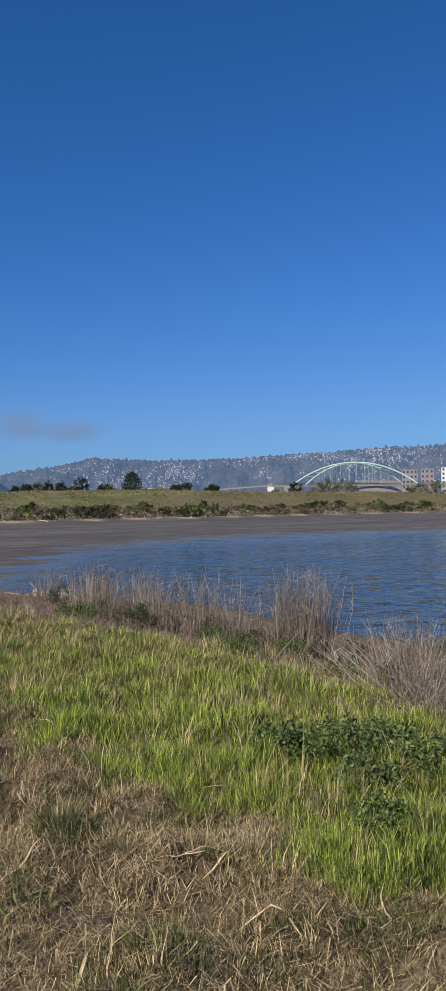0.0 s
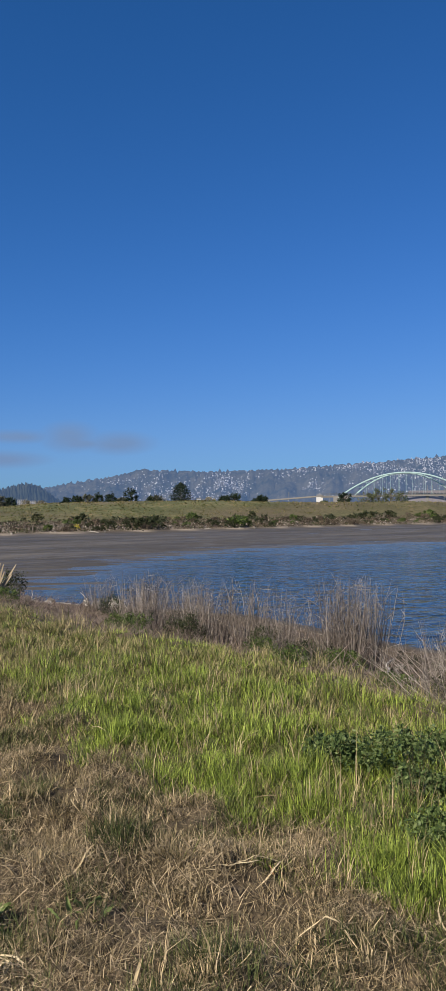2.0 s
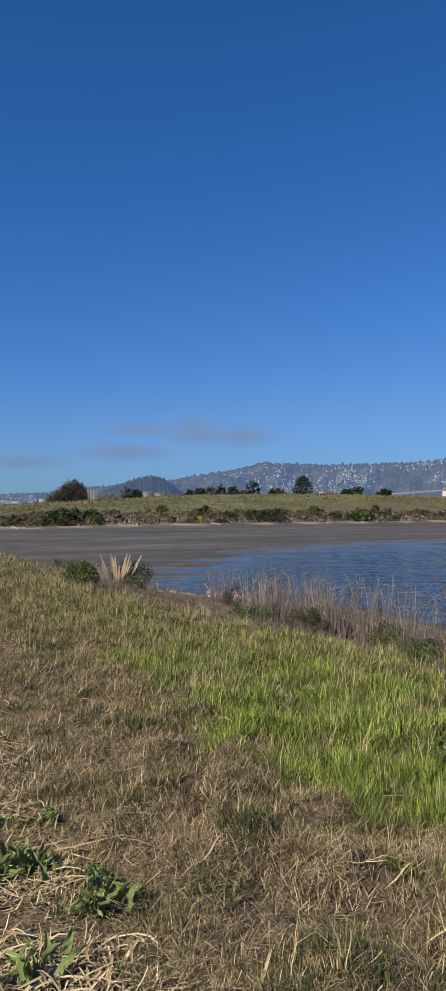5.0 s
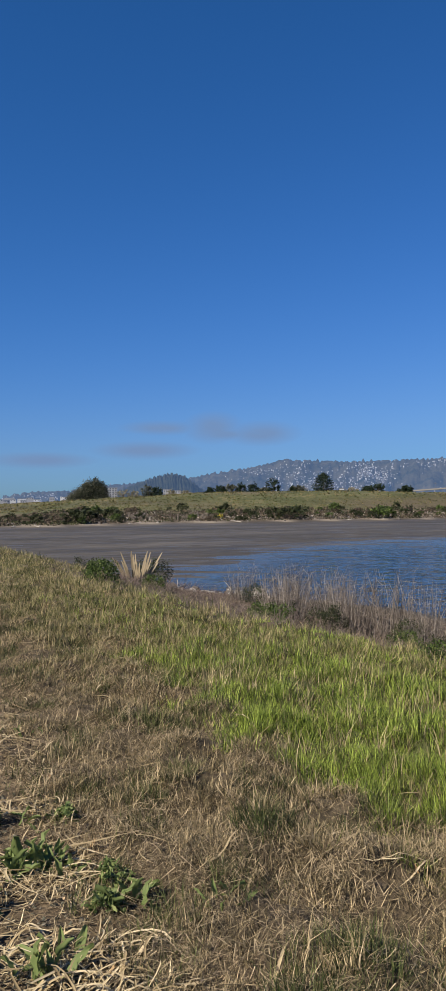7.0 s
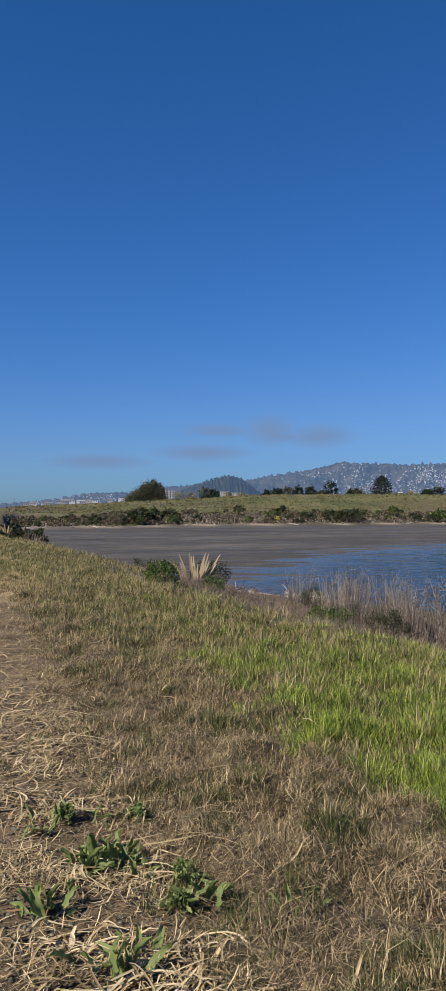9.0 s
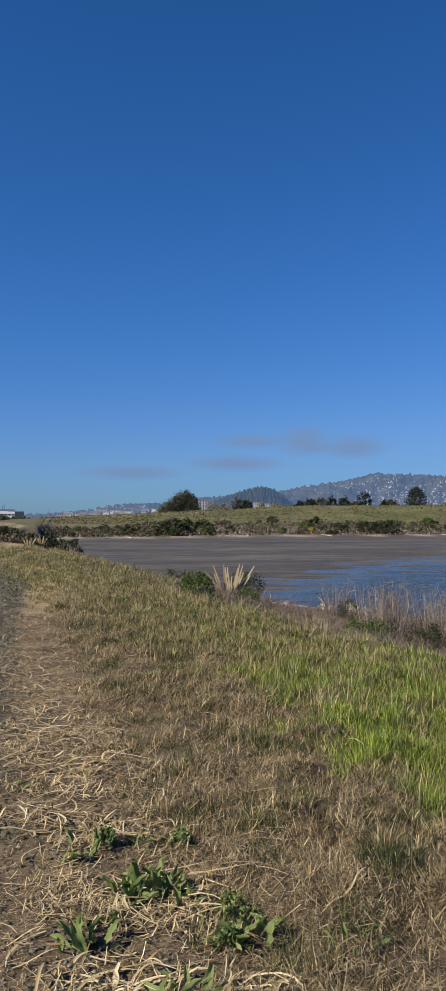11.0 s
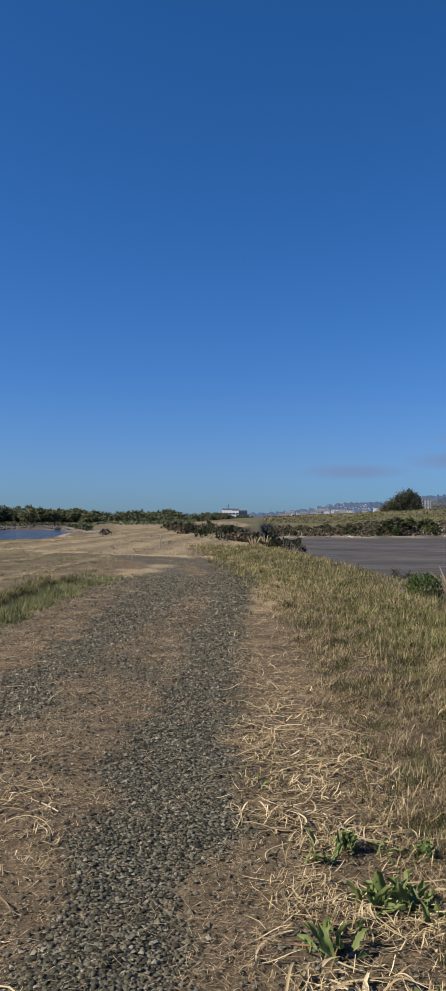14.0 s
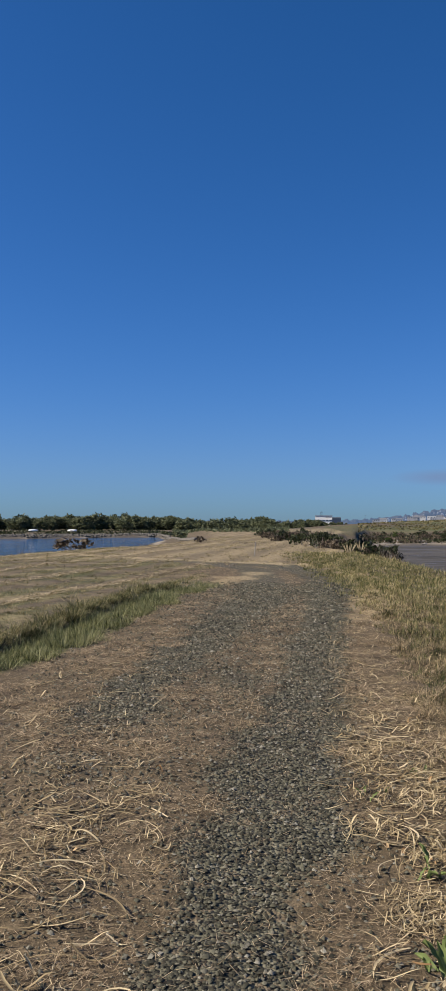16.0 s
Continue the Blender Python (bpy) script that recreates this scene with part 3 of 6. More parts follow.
def cloud():
    k = Nodes("thin_cloud")
    v = k.mapped((0.0007, 0.0007, 0.0026))
    n = k.noise(1.0, 5, 0.5, v, 0.3)
    edge = k.attr("fade")
    a = k.math("MULTIPLY", k.ramp(n, [(0.24, 0.0), (0.5, 1.0)]), edge)
    e = k.add("ShaderNodeEmission")
    e.inputs[0].default_value = (0.115, 0.182, 0.314, 1)
    e.inputs[1].default_value = 1.0
    t = k.add("ShaderNodeBsdfTransparent")
    m = k.add("ShaderNodeMixShader")
    k.put(m.inputs[0], k.math("MULTIPLY", a, 0.9))
    k.tree.links.new(t.outputs[0], m.inputs[1])
    k.tree.links.new(e.outputs[0], m.inputs[2])
    mat = k.done(m.outputs[0])
    az, el = np.meshgrid(np.linspace(8, 35, 110), np.linspace(2.2, 7.0, 40))
    x, y = polar(az, 4700)
    z = 4700 * np.tan(np.radians(el))
    fade = np.zeros_like(az)
    for a0, e0, wa, we in CLOUDS:
        fade = np.maximum(fade, np.clip(1.35 - np.hypot((az - a0) / wa, (el - e0) / we), 0, 1))
    i = np.arange(az.size).reshape(az.shape)
    q = np.stack([i[:-1, :-1], i[:-1, 1:], i[1:, 1:], i[1:, :-1]], -1).reshape(-1, 4)
    ob = new("backdrop_cloud", np_mesh("cloud", np.stack([x, y, z], -1), None, q, [mat], True, {"fade": fade}))
    ob.visible_shadow = False
    tagged(ob, "thin greyish wisps of low cloud", "cloud", kind="structure")


cloud()

# ---- plants and things far off ----
M = {}
M["bark"] = plain("bark", (0.06, 0.045, 0.032), (0.14, 0.11, 0.085), 6, 0.9, bump=0.6, dist=0.02)
M["pine_leaf"] = leafy("dark_conifer_needles", [(0.2, (0.008, 0.016, 0.009)), (0.6, (0.018, 0.032, 0.016)), (0.9, (0.035, 0.05, 0.022))], 0.1)
M["oak_leaf"] = leafy("grey_green_foliage", [(0.2, (0.03, 0.037, 0.024)), (0.55, (0.082, 0.088, 0.056)), (0.9, (0.19, 0.18, 0.13))], 0.25)
M["willow_leaf"] = leafy("olive_willow_foliage", [(0.2, (0.055, 0.068, 0.036)), (0.55, (0.12, 0.135, 0.07)), (0.9, (0.2, 0.205, 0.12))], 0.35, 0.7, 0.15)
M["coyote_leaf"] = leafy("coyote_brush_foliage", [(0.2, (0.016, 0.022, 0.009)), (0.55, (0.04, 0.05, 0.02)), (0.9, (0.095, 0.095, 0.042))], 0.2)
M["sage_leaf"] = leafy("bright_shrub_foliage", [(0.2, (0.03, 0.05, 0.012)), (0.55, (0.07, 0.105, 0.025)), (0.9, (0.15, 0.18, 0.05))], 0.25)
M["grey_twig"] = leafy("grey_dead_twigs", [(0.15, (0.06, 0.048, 0.04)), (0.5, (0.19, 0.157, 0.13)), (0.85, (0.44, 0.385, 0.325))], 0.0, 0.85)
M["brown_twig"] = leafy("brown_dry_scrub", [(0.15, (0.035, 0.026, 0.02)), (0.5, (0.10, 0.078, 0.055)), (0.85, (0.20, 0.16, 0.115))], 0.05, 0.85)
M["pale_tree"] = leafy("bare_pale_twigs", [(0.15, (0.10, 0.085, 0.055)), (0.5, (0.18, 0.16, 0.10)), (0.85, (0.28, 0.25, 0.17))], 0.1)
M["meadow_tuft"] = leafy("meadow_grass_tufts", [(0.2, (0.065, 0.066, 0.022)), (0.5, (0.135, 0.118, 0.05)), (0.85, (0.24, 0.19, 0.10))], 0.2, 0.7, 0.05)
M["verge_far"] = leafy("meadow_green_tufts", [(0.2, (0.04, 0.055, 0.016)), (0.5, (0.075, 0.095, 0.026)), (0.85, (0.14, 0.15, 0.05))], 0.2, 0.7, 0.05)
M["rock"] = plain("shore_rock", (0.06, 0.054, 0.047), (0.20, 0.18, 0.155), 2.5, 0.9, bump=0.7, dist=0.03)
M["pale_rock"] = plain("pale_concrete_rubble", (0.20, 0.18, 0.155), (0.40, 0.365, 0.315), 3.5, 0.9, bump=0.6, dist=0.02)
M["drift"] = plain("bleached_driftwood", (0.28, 0.25, 0.21), (0.5, 0.46, 0.40), 5, 0.85, bump=0.5, dist=0.01)
M["concrete"] = plain("concrete", (0.14, 0.13, 0.12), (0.22, 0.21, 0.19), 0.5, 0.85, bump=0.2)
M["steel_green"] = plain("pale_green_painted_steel", (0.30, 0.44, 0.42), (0.40, 0.54, 0.51), 0.3, 0.45, bump=0.05, haze=0.08)
M["dark_metal"] = plain("dark_metal", (0.05, 0.055, 0.06), (0.09, 0.095, 0.10), 1.0, 0.5, bump=0.1)
M["white_wall"] = plain("white_render", (0.5, 0.49, 0.46), (0.62, 0.6, 0.57), 0.2, 0.8, bump=0.1, haze=0.08)
M["bright_wall"] = plain("bright_white_render", (0.78, 0.77, 0.74), (0.85, 0.84, 0.81), 0.2, 0.7, bump=0.1)
M["grey_wall"] = plain("mauve_grey_cladding", (0.17, 0.15, 0.15), (0.23, 0.20, 0.20), 0.2, 0.8, bump=0.1, haze=0.14)
M["beige_wall"] = plain("beige_render", (0.28, 0.26, 0.23), (0.40, 0.37, 0.33), 0.2, 0.8, bump=0.1, haze=0.22)
M["roof_grey"] = plain("grey_roofing", (0.12, 0.12, 0.125), (0.2, 0.2, 0.2), 0.4, 0.9, bump=0.1, haze=0.1)
kg = Nodes("dark_window_glass")
M["glass"] = kg.done(hazed(kg, kg.surface((0.03, 0.035, 0.04), 0.08, spec=0.6), 0.12))


def leaf_faces(p, size, g, flat=0.0):
    """One bent leaf quad at every point."""
    n = len(p)
    a = g.normal(size=(n, 3))
    a[:, 2] *= 1 - flat
    a /= np.linalg.norm(a, axis=1, keepdims=True)
    b = np.cross(a, g.normal(size=(n, 3)))
    b /= np.linalg.norm(b, axis=1, keepdims=True)
    s = (size * (0.6 + 0.8 * g.rand(n)))[:, None]
    v = np.stack([p - a * s, p + b * s * 0.45, p + a * s, p - b * s * 0.45], 1)
    i = (np.arange(n) * 4)[:, None]
    return v.reshape(-1, 3), i + np.arange(4)


def crown_points(g, clumps, per, rx, ry, rz, mid, spread, low=-0.5, rough=0.25):
    """Leaf places in clumps over a lumpy dome."""
    d = g.normal(size=(clumps, 3))
    d /= np.linalg.norm(d, axis=1, keepdims=True)
    d[:, 2] = np.where(d[:, 2] < low, -d[:, 2], d[:, 2])
    rad = (0.55 + 0.45 * g.rand(clumps) ** 0.5) * (1 + rough * np.sin(3 * d[:, 0] + 5 * d[:, 1] + 2 * d[:, 2] + 6 * g.rand()))
    c = d * rad[:, None] * [rx, ry, rz] + [0, 0, mid]
    p = np.repeat(c, per, 0) + g.normal(size=(clumps * per, 3)) * spread
    p[:, 2] = np.maximum(p[:, 2], 0.03)
    return p, c


def shrub_mesh(name, seed, w, h, mat, clumps=60, per=9, leaf=0.13, stems=6):
    g = np.random.RandomState(seed)
    p, c = crown_points(g, clumps, per, w / 2, w / 2, h * 0.6, h * 0.42, min(w, h) * 0.085)
    v, q = leaf_faces(p, leaf, g)
    k = min(len(c), stems)
    ends = c[:k]
    paths = np.stack([ends * t * [1, 1, 1] * [t**0.3, t**0.3, 1] for t in (0.0, 0.5, 1.0)], 1)
    paths[:, 0, 2] = -0.15
    tv, tq = tubes(paths, np.outer(np.full(k, h * 0.02), [1, 0.7, 0.3]), 4)
    me = np_mesh(name, np.concatenate([v, tv]), None, np.concatenate([q, tq + len(v)]), [mat, M["bark"]])
    mi = np.zeros(len(q) + len(tq), np.int32)
    mi[len(q):] = 1
    me.polygons.foreach_set("material_index", mi)
    return me


def stalk_mesh(name, seed, count, w, h, mat, rad=0.006, twigs=3, spread=0.35):
    """A clump of thin dead stalks with side twigs."""
    g = np.random.RandomState(seed)
    a, d = g.rand(count) * 6.28, w / 2 * g.rand(count) ** 0.6
    base = np.stack([d * np.cos(a), d * np.sin(a), np.full(count, -0.05)], 1)
    hh = h * (0.25 + 0.8 * g.rand(count) ** 1.15)
    tilt = g.normal(size=(count, 2)) * spread + base[:, :2] / w * 0.5
    kink = g.normal(size=(count, 2)) * 0.06
    P = np.stack([base + np.stack([tilt[:, 0] * t * hh + kink[:, 0] * math.sin(3.1 * t) * hh, tilt[:, 1] * t * hh + kink[:, 1] * math.sin(3.1 * t) * hh, hh * t], 1) for t in (0, 0.35, 0.7, 1.0)], 1)
    R = rad * (0.6 + 0.8 * g.rand(count))[:, None] * np.array([1, 0.85, 0.6, 0.25])
    v, q = tubes(P, R, 3)
    vs, qs, o = [v], [q], len(v)
    for _ in range(twigs):
        f = 0.3 + 0.65 * g.rand(count)
        i = np.minimum((f * 3).astype(int), 2)
        s = P[np.arange(count), i] + (P[np.arange(count), i + 1] - P[np.arange(count), i]) * (f * 3 - i)[:, None]
        dv = g.normal(size=(count, 3)) * [1, 1, 0.5] + [0, 0, 0.7]
        dv *= (hh * (0.12 + 0.2 * g.rand(count)))[:, None] / np.linalg.norm(dv, axis=1, keepdims=True)
        T = np.stack([s, s + dv * 0.5 + g.normal(size=(count, 3)) * 0.01, s + dv], 1)
        v, q = tubes(T, np.outer(R[:, 1] * 0.5, [1, 0.8, 0.3]), 3)
        vs.append(v)
        qs.append(q + o)
        o += len(v)
    return np_mesh(name, np.concatenate(vs), None, np.concatenate(qs), [mat])


def place(name, me, x, y, scale=1.0, turn=0.0, lift=-0.05, label="", category="", group="", squash=1.0):
    ob = new(name, me)
    ob.matrix_world = Matrix.LocRotScale(Vector(land(x, y, lift)), Euler((0, 0, turn)), Vector((scale, scale, scale * squash)))
    return tagged(ob, label, category, group)


SHRUBS = [shrub_mesh("shrub_crown", 20 + i, 2.4, 1.6, M["coyote_leaf"], 34, 8, 0.22) for i in range(4)]
SCRUB_BROWN = [shrub_mesh("scrub_crown", 30 + i, 2.6, 1.2, M["brown_twig"], 32, 8, 0.2) for i in range(3)]
SCRUB_GREEN = [shrub_mesh("green_crown", 40 + i, 2.2, 1.5, M["sage_leaf"], 36, 8, 0.19) for i in range(2)]
SCRUB_STALK = [stalk_mesh("dead_stalks", 50 + i, 36, 2.6, 1.6, M["grey_twig"], 0.028, 1, 0.12) for i in range(3)]


def far_bank_scrub():
    g = np.random.RandomState(8)
    n = 0
    while n < 330:
        az = 8.2 + 52 * g.rand()
        u = 7 + 36 * g.rand() ** 1.3 * np.interp(az, [8, 14, 18], [0.5, 0.6, 1.0])
        x, y = polar(az, shore(az) + u)
        k = g.rand() + 0.25 * math.sin(az * 0.8)
        big = (0.6 + 0.75 * g.rand() ** 2) * np.interp(az, [8, 10, 14, 17], [0.5, 0.55, 0.7, 1.0])
        if 20 < az < 26 and g.rand() < 0.55:
            me, nm, lb = SCRUB_STALK[n % 3], "dead_shrub", "grey leafless shrub on the far bank"
        elif k < 0.42:
            me, nm, lb = SHRUBS[n % 4], "shrub", "dark green rounded shrub on the far bank"
        elif k < 0.78:
            me, nm, lb = SCRUB_BROWN[n % 3], "dry_shrub", "brown dry scrub on the far bank"
        elif k < 0.92:
            me, nm, lb = SCRUB_STALK[n % 3], "dead_shrub", "grey leafless shrub on the far bank"
        else:
            me, nm, lb = SCRUB_GREEN[n % 2], "green_shrub", "yellow-green shrub on the far bank"
        place(nm, me, x, y, big, g.rand() * 6.28, label=lb, category="shrub", group="scrub on the far bank", squash=0.8 + 0.3 * g.rand())
        n += 1
    for az, u, s, kind in ((31.2, 9, 2.3, 0), (31.9, 12, 1.9, 1), (37.4, 9, 2.2, 2), (38.0, 14, 1.7, 2), (46.5, 28, 2.0, 0), (47.9, 30, 1.9, 0),
                           (16.7, 10, 2.0, 0), (17.6, 12, 2.0, 1), (19.0, 16, 1.8, 0), (50.5, 30, 2.0, 2), (53.5, 25, 1.9, 2), (26.8, 30, 1.7, 1)):
        x, y = polar(az, shore(az) + u)
        place("shrub", (SHRUBS + SCRUB_GREEN)[kind + 2 if kind == 2 else kind] if kind < 2 else SCRUB_GREEN[0], x, y, s, az,
              label="large rounded shrub standing above the far bank scrub", category="shrub", group="scrub on the far bank", squash=0.8)


def spit_scrub():
    """Bushes along the lagoon edge beside the mown spit."""
    g = np.random.RandomState(9)
    n = 0
    while n < 200:
        y = 37 + 68 * g.rand() ** 1.25
        x0 = np.interp(y, [37, 49, 59, 80, 105], [6.6, 4.6, 3.4, 3.0, 2.0])
        x1 = y * math.tan(radians(np.interp(y, [37, 60, 105], [10.6, 9.9, 8.8])))
        x = x0 + (x1 - x0) * g.rand()
        k = g.rand()
        me, nm, lb = ((SHRUBS[n % 4], "shrub", "dark green shrub beside the mown spit") if k < 0.3 else
                      (SCRUB_BROWN[n % 3], "dry_shrub", "brown dry scrub beside the mown spit") if k < 0.6 else
                      (SCRUB_STALK[n % 3], "dead_shrub", "grey leafless shrub beside the mown spit"))
        place(nm, me, x, y, (0.5 + 0.4 * g.rand()) * np.interp(y, [37, 50, 90], [0.5, 0.62, 0.7]), g.rand() * 6.28, label=lb, category="shrub", group="scrub beside the spit")
        n += 1


far_bank_scrub()
spit_scrub()
M["bloom"] = leafy("yellow_blossom", [(0.2, (0.16, 0.16, 0.03)), (0.5, (0.5, 0.40, 0.04)), (0.9, (0.7, 0.58, 0.08))], 0.2)
x, y = polar(26.55, shore(26.55) + 11)
place("flowering_shrub", shrub_mesh("flowering_crown", 45, 1.6, 1.1, M["bloom"], 40, 9, 0.12), x, y, 1.0, 0.4, label="small yellow-flowering shrub in the far bank scrub", category="shrub", group="scrub on the far bank")


def undergrowth(name, label, seed, n, mat, size, a0, a1, u0, u1, h):
    """Low dense growth that fills the far bank between the bushes."""
    g = np.random.RandomState(seed)
    az = g.uniform(a0, a1, n)
    u = u0 + (u1 - u0) * g.rand(n)
    x, y = polar(az, shore(az) + u + 1.5 * wavy(az, u, 0.6, seed))
    keep = wavy(x, y, 5.0, seed) > -0.35
    x, y = x[keep], y[keep]
    z = ground_z(x, y) + h * g.rand(len(x)) ** 1.5 * (0.6 + 0.5 * wavy(x, y, 2.2, seed + 1))
    v, q = leaf_faces(np.column_stack([x, y, np.maximum(z, ground_z(x, y))]), size, g)
    tagged(new(name, np_mesh(name, v, None, q, [mat])), label, "scrub", kind="stuff")


undergrowth("bank_undergrowth", "low brown dry scrub covering the far bank", 60, 23000, M["brown_twig"], 0.24, 14, 60, 7, 36, 0.9)
undergrowth("bank_undergrowth", "low dark brown scrub covering the far bank", 65, 3500, M["brown_twig"], 0.22, 8.2, 15, 6, 24, 0.7)
undergrowth("bank_undergrowth", "low dark olive scrub covering the far bank", 66, 4500, M["coyote_leaf"], 0.22, 8.2, 18, 6, 22, 0.8)
undergrowth("bank_undergrowth", "low grey dead stems covering the far bank", 61, 9500, M["grey_twig"], 0.24, 17, 60, 6, 30, 1.0)
undergrowth("bank_undergrowth", "low olive growth covering the far bank", 62, 16000, M["coyote_leaf"], 0.24, 15, 60, 6, 42, 0.9)
undergrowth("meadow_tufts", "tufts of tan and olive grass over the far meadow", 64, 24000, M["meadow_tuft"], 0.34, 8.2, 60, 42, 150, 0.1)
undergrowth("meadow_tufts", "tufts of dark green growth over the far meadow", 65, 5000, M["verge_far"], 0.34, 14, 60, 42, 130, 0.12)
undergrowth("spit_growth", "low olive growth beyond the mown spit", 66, 9000, M["willow_leaf"], 0.3, -4.5, 3.5, 40, 170, 0.7)
undergrowth("dike_growth", "low dark growth on the far dike", 63, 9000, M["coyote_leaf"], 0.3, -22, -3.5, 3, 60, 0.5)


def tree_base(name, x, y, label, z=None):
    ob = new(name)
    ob.matrix_world = Matrix.Translation(land(x, y, -0.1) if z is None else (x, y, z))
    return tagged(ob, label, "tree")


def tree(name, az, r, h, w, mat, label, seed, low=0.15, clumps=130, per=16, leaf=0.3, lobes=None, trunk=True):
    """A tapered trunk with limbs and a crown of many leaf clumps. lobes: (dx, height, radius) of separate masses."""
    g = np.random.RandomState(seed)
    x, y = polar(az, r)
    ob = tree_base(name, x, y, label)
    ob.rotation_euler = (0, 0, radians(-az))
    pts, cs = [], []
    for dx, hz, rad in lobes or ((0, (1 + low) / 2, 0.5),):
        rz = (h * (1 - low) / 2) if not lobes else rad * w * 0.85
        p, c = crown_points(g, clumps, per, rad * w, rad * w * 0.8, rz, h * hz, 0.055 * w if not lobes else 0.038 * w, -0.8)
        pts.append(p + [dx * w, 0, 0])
        cs.append(c + [dx * w, 0, 0])
    p, c = np.concatenate(pts), np.concatenate(cs)
    v, q = leaf_faces(p, leaf, g)
    part("crown", np_mesh("crown", v, None, q, [mat]), None, ob)
    if trunk:
        pick = c[g.permutation(len(c))[:10]]
        top = np.array([0, 0, h * 0.5])
        P = [np.stack([[0, 0, -0.2], [0.02 * w, 0, h * 0.25], [0, 0.02 * w, h * 0.5], [0, 0, h * 0.85]])]
        R = [np.array([1, 0.75, 0.5, 0.12]) * h * 0.035]
        for e in pick:
            s = np.array([0, 0, h * (0.15 + 0.35 * g.rand())])
            P.append(np.stack([s, s + (e - s) * 0.35 + [0, 0, 0.1], s + (e - s) * 0.7 + [0, 0, 0.1], e]))
            R.append(np.array([0.45, 0.35, 0.22, 0.08]) * h * 0.035)
        tv, tq = tubes(np.stack(P[:1]), np.stack(R[:1]), 6)
        stem = part("trunk", np_mesh("trunk", tv, None, tq, [M["bark"]]), None, ob)
        tv, tq = tubes(np.stack(P[1:]), np.stack(R[1:]), 4)
        part("limbs", np_mesh("limbs", tv, None, tq, [M["bark"]]), None, stem)
    return ob


def cypress():
    """Wind-shaped conifer: layered boughs, wide below, rounded top."""
    g = np.random.RandomState(70)
    x, y = polar(33.65, 335)
    ob = tree_base("conifer_tree", x, y, "dark green conifer with layered uneven boughs on the meadow crest")
    ob.rotation_euler = (0, 0, radians(-33.65))
    h, w = 8.6, 8.8
    pts, P, R = [], [np.array([[0, 0, -0.3], [0.1, 0, h * 0.3], [0, 0.1, h * 0.65], [0, 0, h * 0.95]])], [np.array([0.32, 0.25, 0.15, 0.04])]
    for i in range(46):
        f = (i + 0.5) / 46
        a = i * 2.4
        ln = w / 2 * (np.interp(f, [0, 0.25, 0.6, 0.85, 1], [0.75, 1.0, 0.78, 0.45, 0.12])) * (0.75 + 0.4 * g.rand())
        s = np.array([0, 0, h * (0.10 + 0.82 * f)])
        e = s + [ln * math.cos(a), ln * math.sin(a), 0.25 + 0.5 * g.rand()]
        P.append(np.stack([s, s + (e - s) * 0.4, s + (e - s) * 0.75, e]))
        R.append(np.array([0.09, 0.07, 0.045, 0.015]))
        t = 0.2 + 0.85 * g.rand(60) ** 0.7
        pts.append(s + (e - s) * t[:, None] + g.normal(size=(60, 3)) * [0.4, 0.4, 0.24])
    v, q = leaf_faces(np.concatenate(pts), 0.3, g, 0.3)
    part("crown", np_mesh("crown", v, None, q, [M["pine_leaf"]]), None, ob)
    tv, tq = tubes(np.stack(P), np.stack(R), 5)
    part("trunk", np_mesh("trunk", tv, None, tq, [M["bark"]]), None, ob)


cypress()
tree("round_tree", 17.6, 330, 8.4, 16.5, M["oak_leaf"], "broad grey-green tree with a wind-shaped dome crown", 71, clumps=42, per=34, leaf=0.27,
     lobes=((-0.40, 0.10, 0.11), (-0.30, 0.22, 0.14), (-0.20, 0.34, 0.14), (-0.26, 0.12, 0.12), (-0.10, 0.52, 0.13), (0.02, 0.72, 0.14), (0.14, 0.78, 0.13), (0.26, 0.66, 0.12),
            (0.33, 0.46, 0.10), (0.12, 0.45, 0.09), (-0.08, 0.2, 0.12), (0.24, 0.16, 0.10), (0.38, 0.12, 0.10), (0.08, 0.14, 0.09)))
tree("round_tree", 39.1, 335, 3.9, 5.6, M["pine_leaf"], "dense dark round-topped tree leaning from the wind", 72, 0.05, 80, 16, 0.25,
     lobes=((-0.25, 0.3, 0.3), (0.05, 0.5, 0.36), (0.28, 0.5, 0.28)))
for az, hh, ww, sd in ((25.9, 1.9, 3.0, 1), (26.6, 2.3, 3.4, 2), (27.3, 2.6, 4.2, 3), (28.1, 3.0, 3.4, 4), (28.9, 2.8, 4.2, 5), (29.6, 1.6, 3.0, 6), (30.25, 4.2, 4.2, 7), (31.6, 1.8, 2.4, 8),
                       (32.0, 2.2, 3.2, 9), (36.6, 2.0, 3.5, 10), (37.4, 2.6, 4.0, 11), (21.6, 3.4, 4.5, 12), (22.2, 2.8, 4.0, 13), (44.9, 3.0, 4.5, 14)):
    tree("small_tree", az, 330, hh * 1.3 + 0.6, ww * 1.25, M["pine_leaf"] if sd % 3 else M["oak_leaf"], "small dark tree behind the meadow crest", 80 + sd, 0.05, 60, 14, 0.34)
for az, hh, ww, sd in ((19.9, 3.4, 6.5, 1), (20.7, 2.6, 4.5, 2), (23.2, 2.4, 5.0, 3), (24.2, 2.0, 5.0, 4), (35.6, 2.0, 5.0, 5)):
    tree("pale_tree", az, 345, hh + 0.8, ww, M["pale_tree"], "pale half-bare tree behind the meadow crest", 100 + sd, 0.05, 50, 12, 0.26)
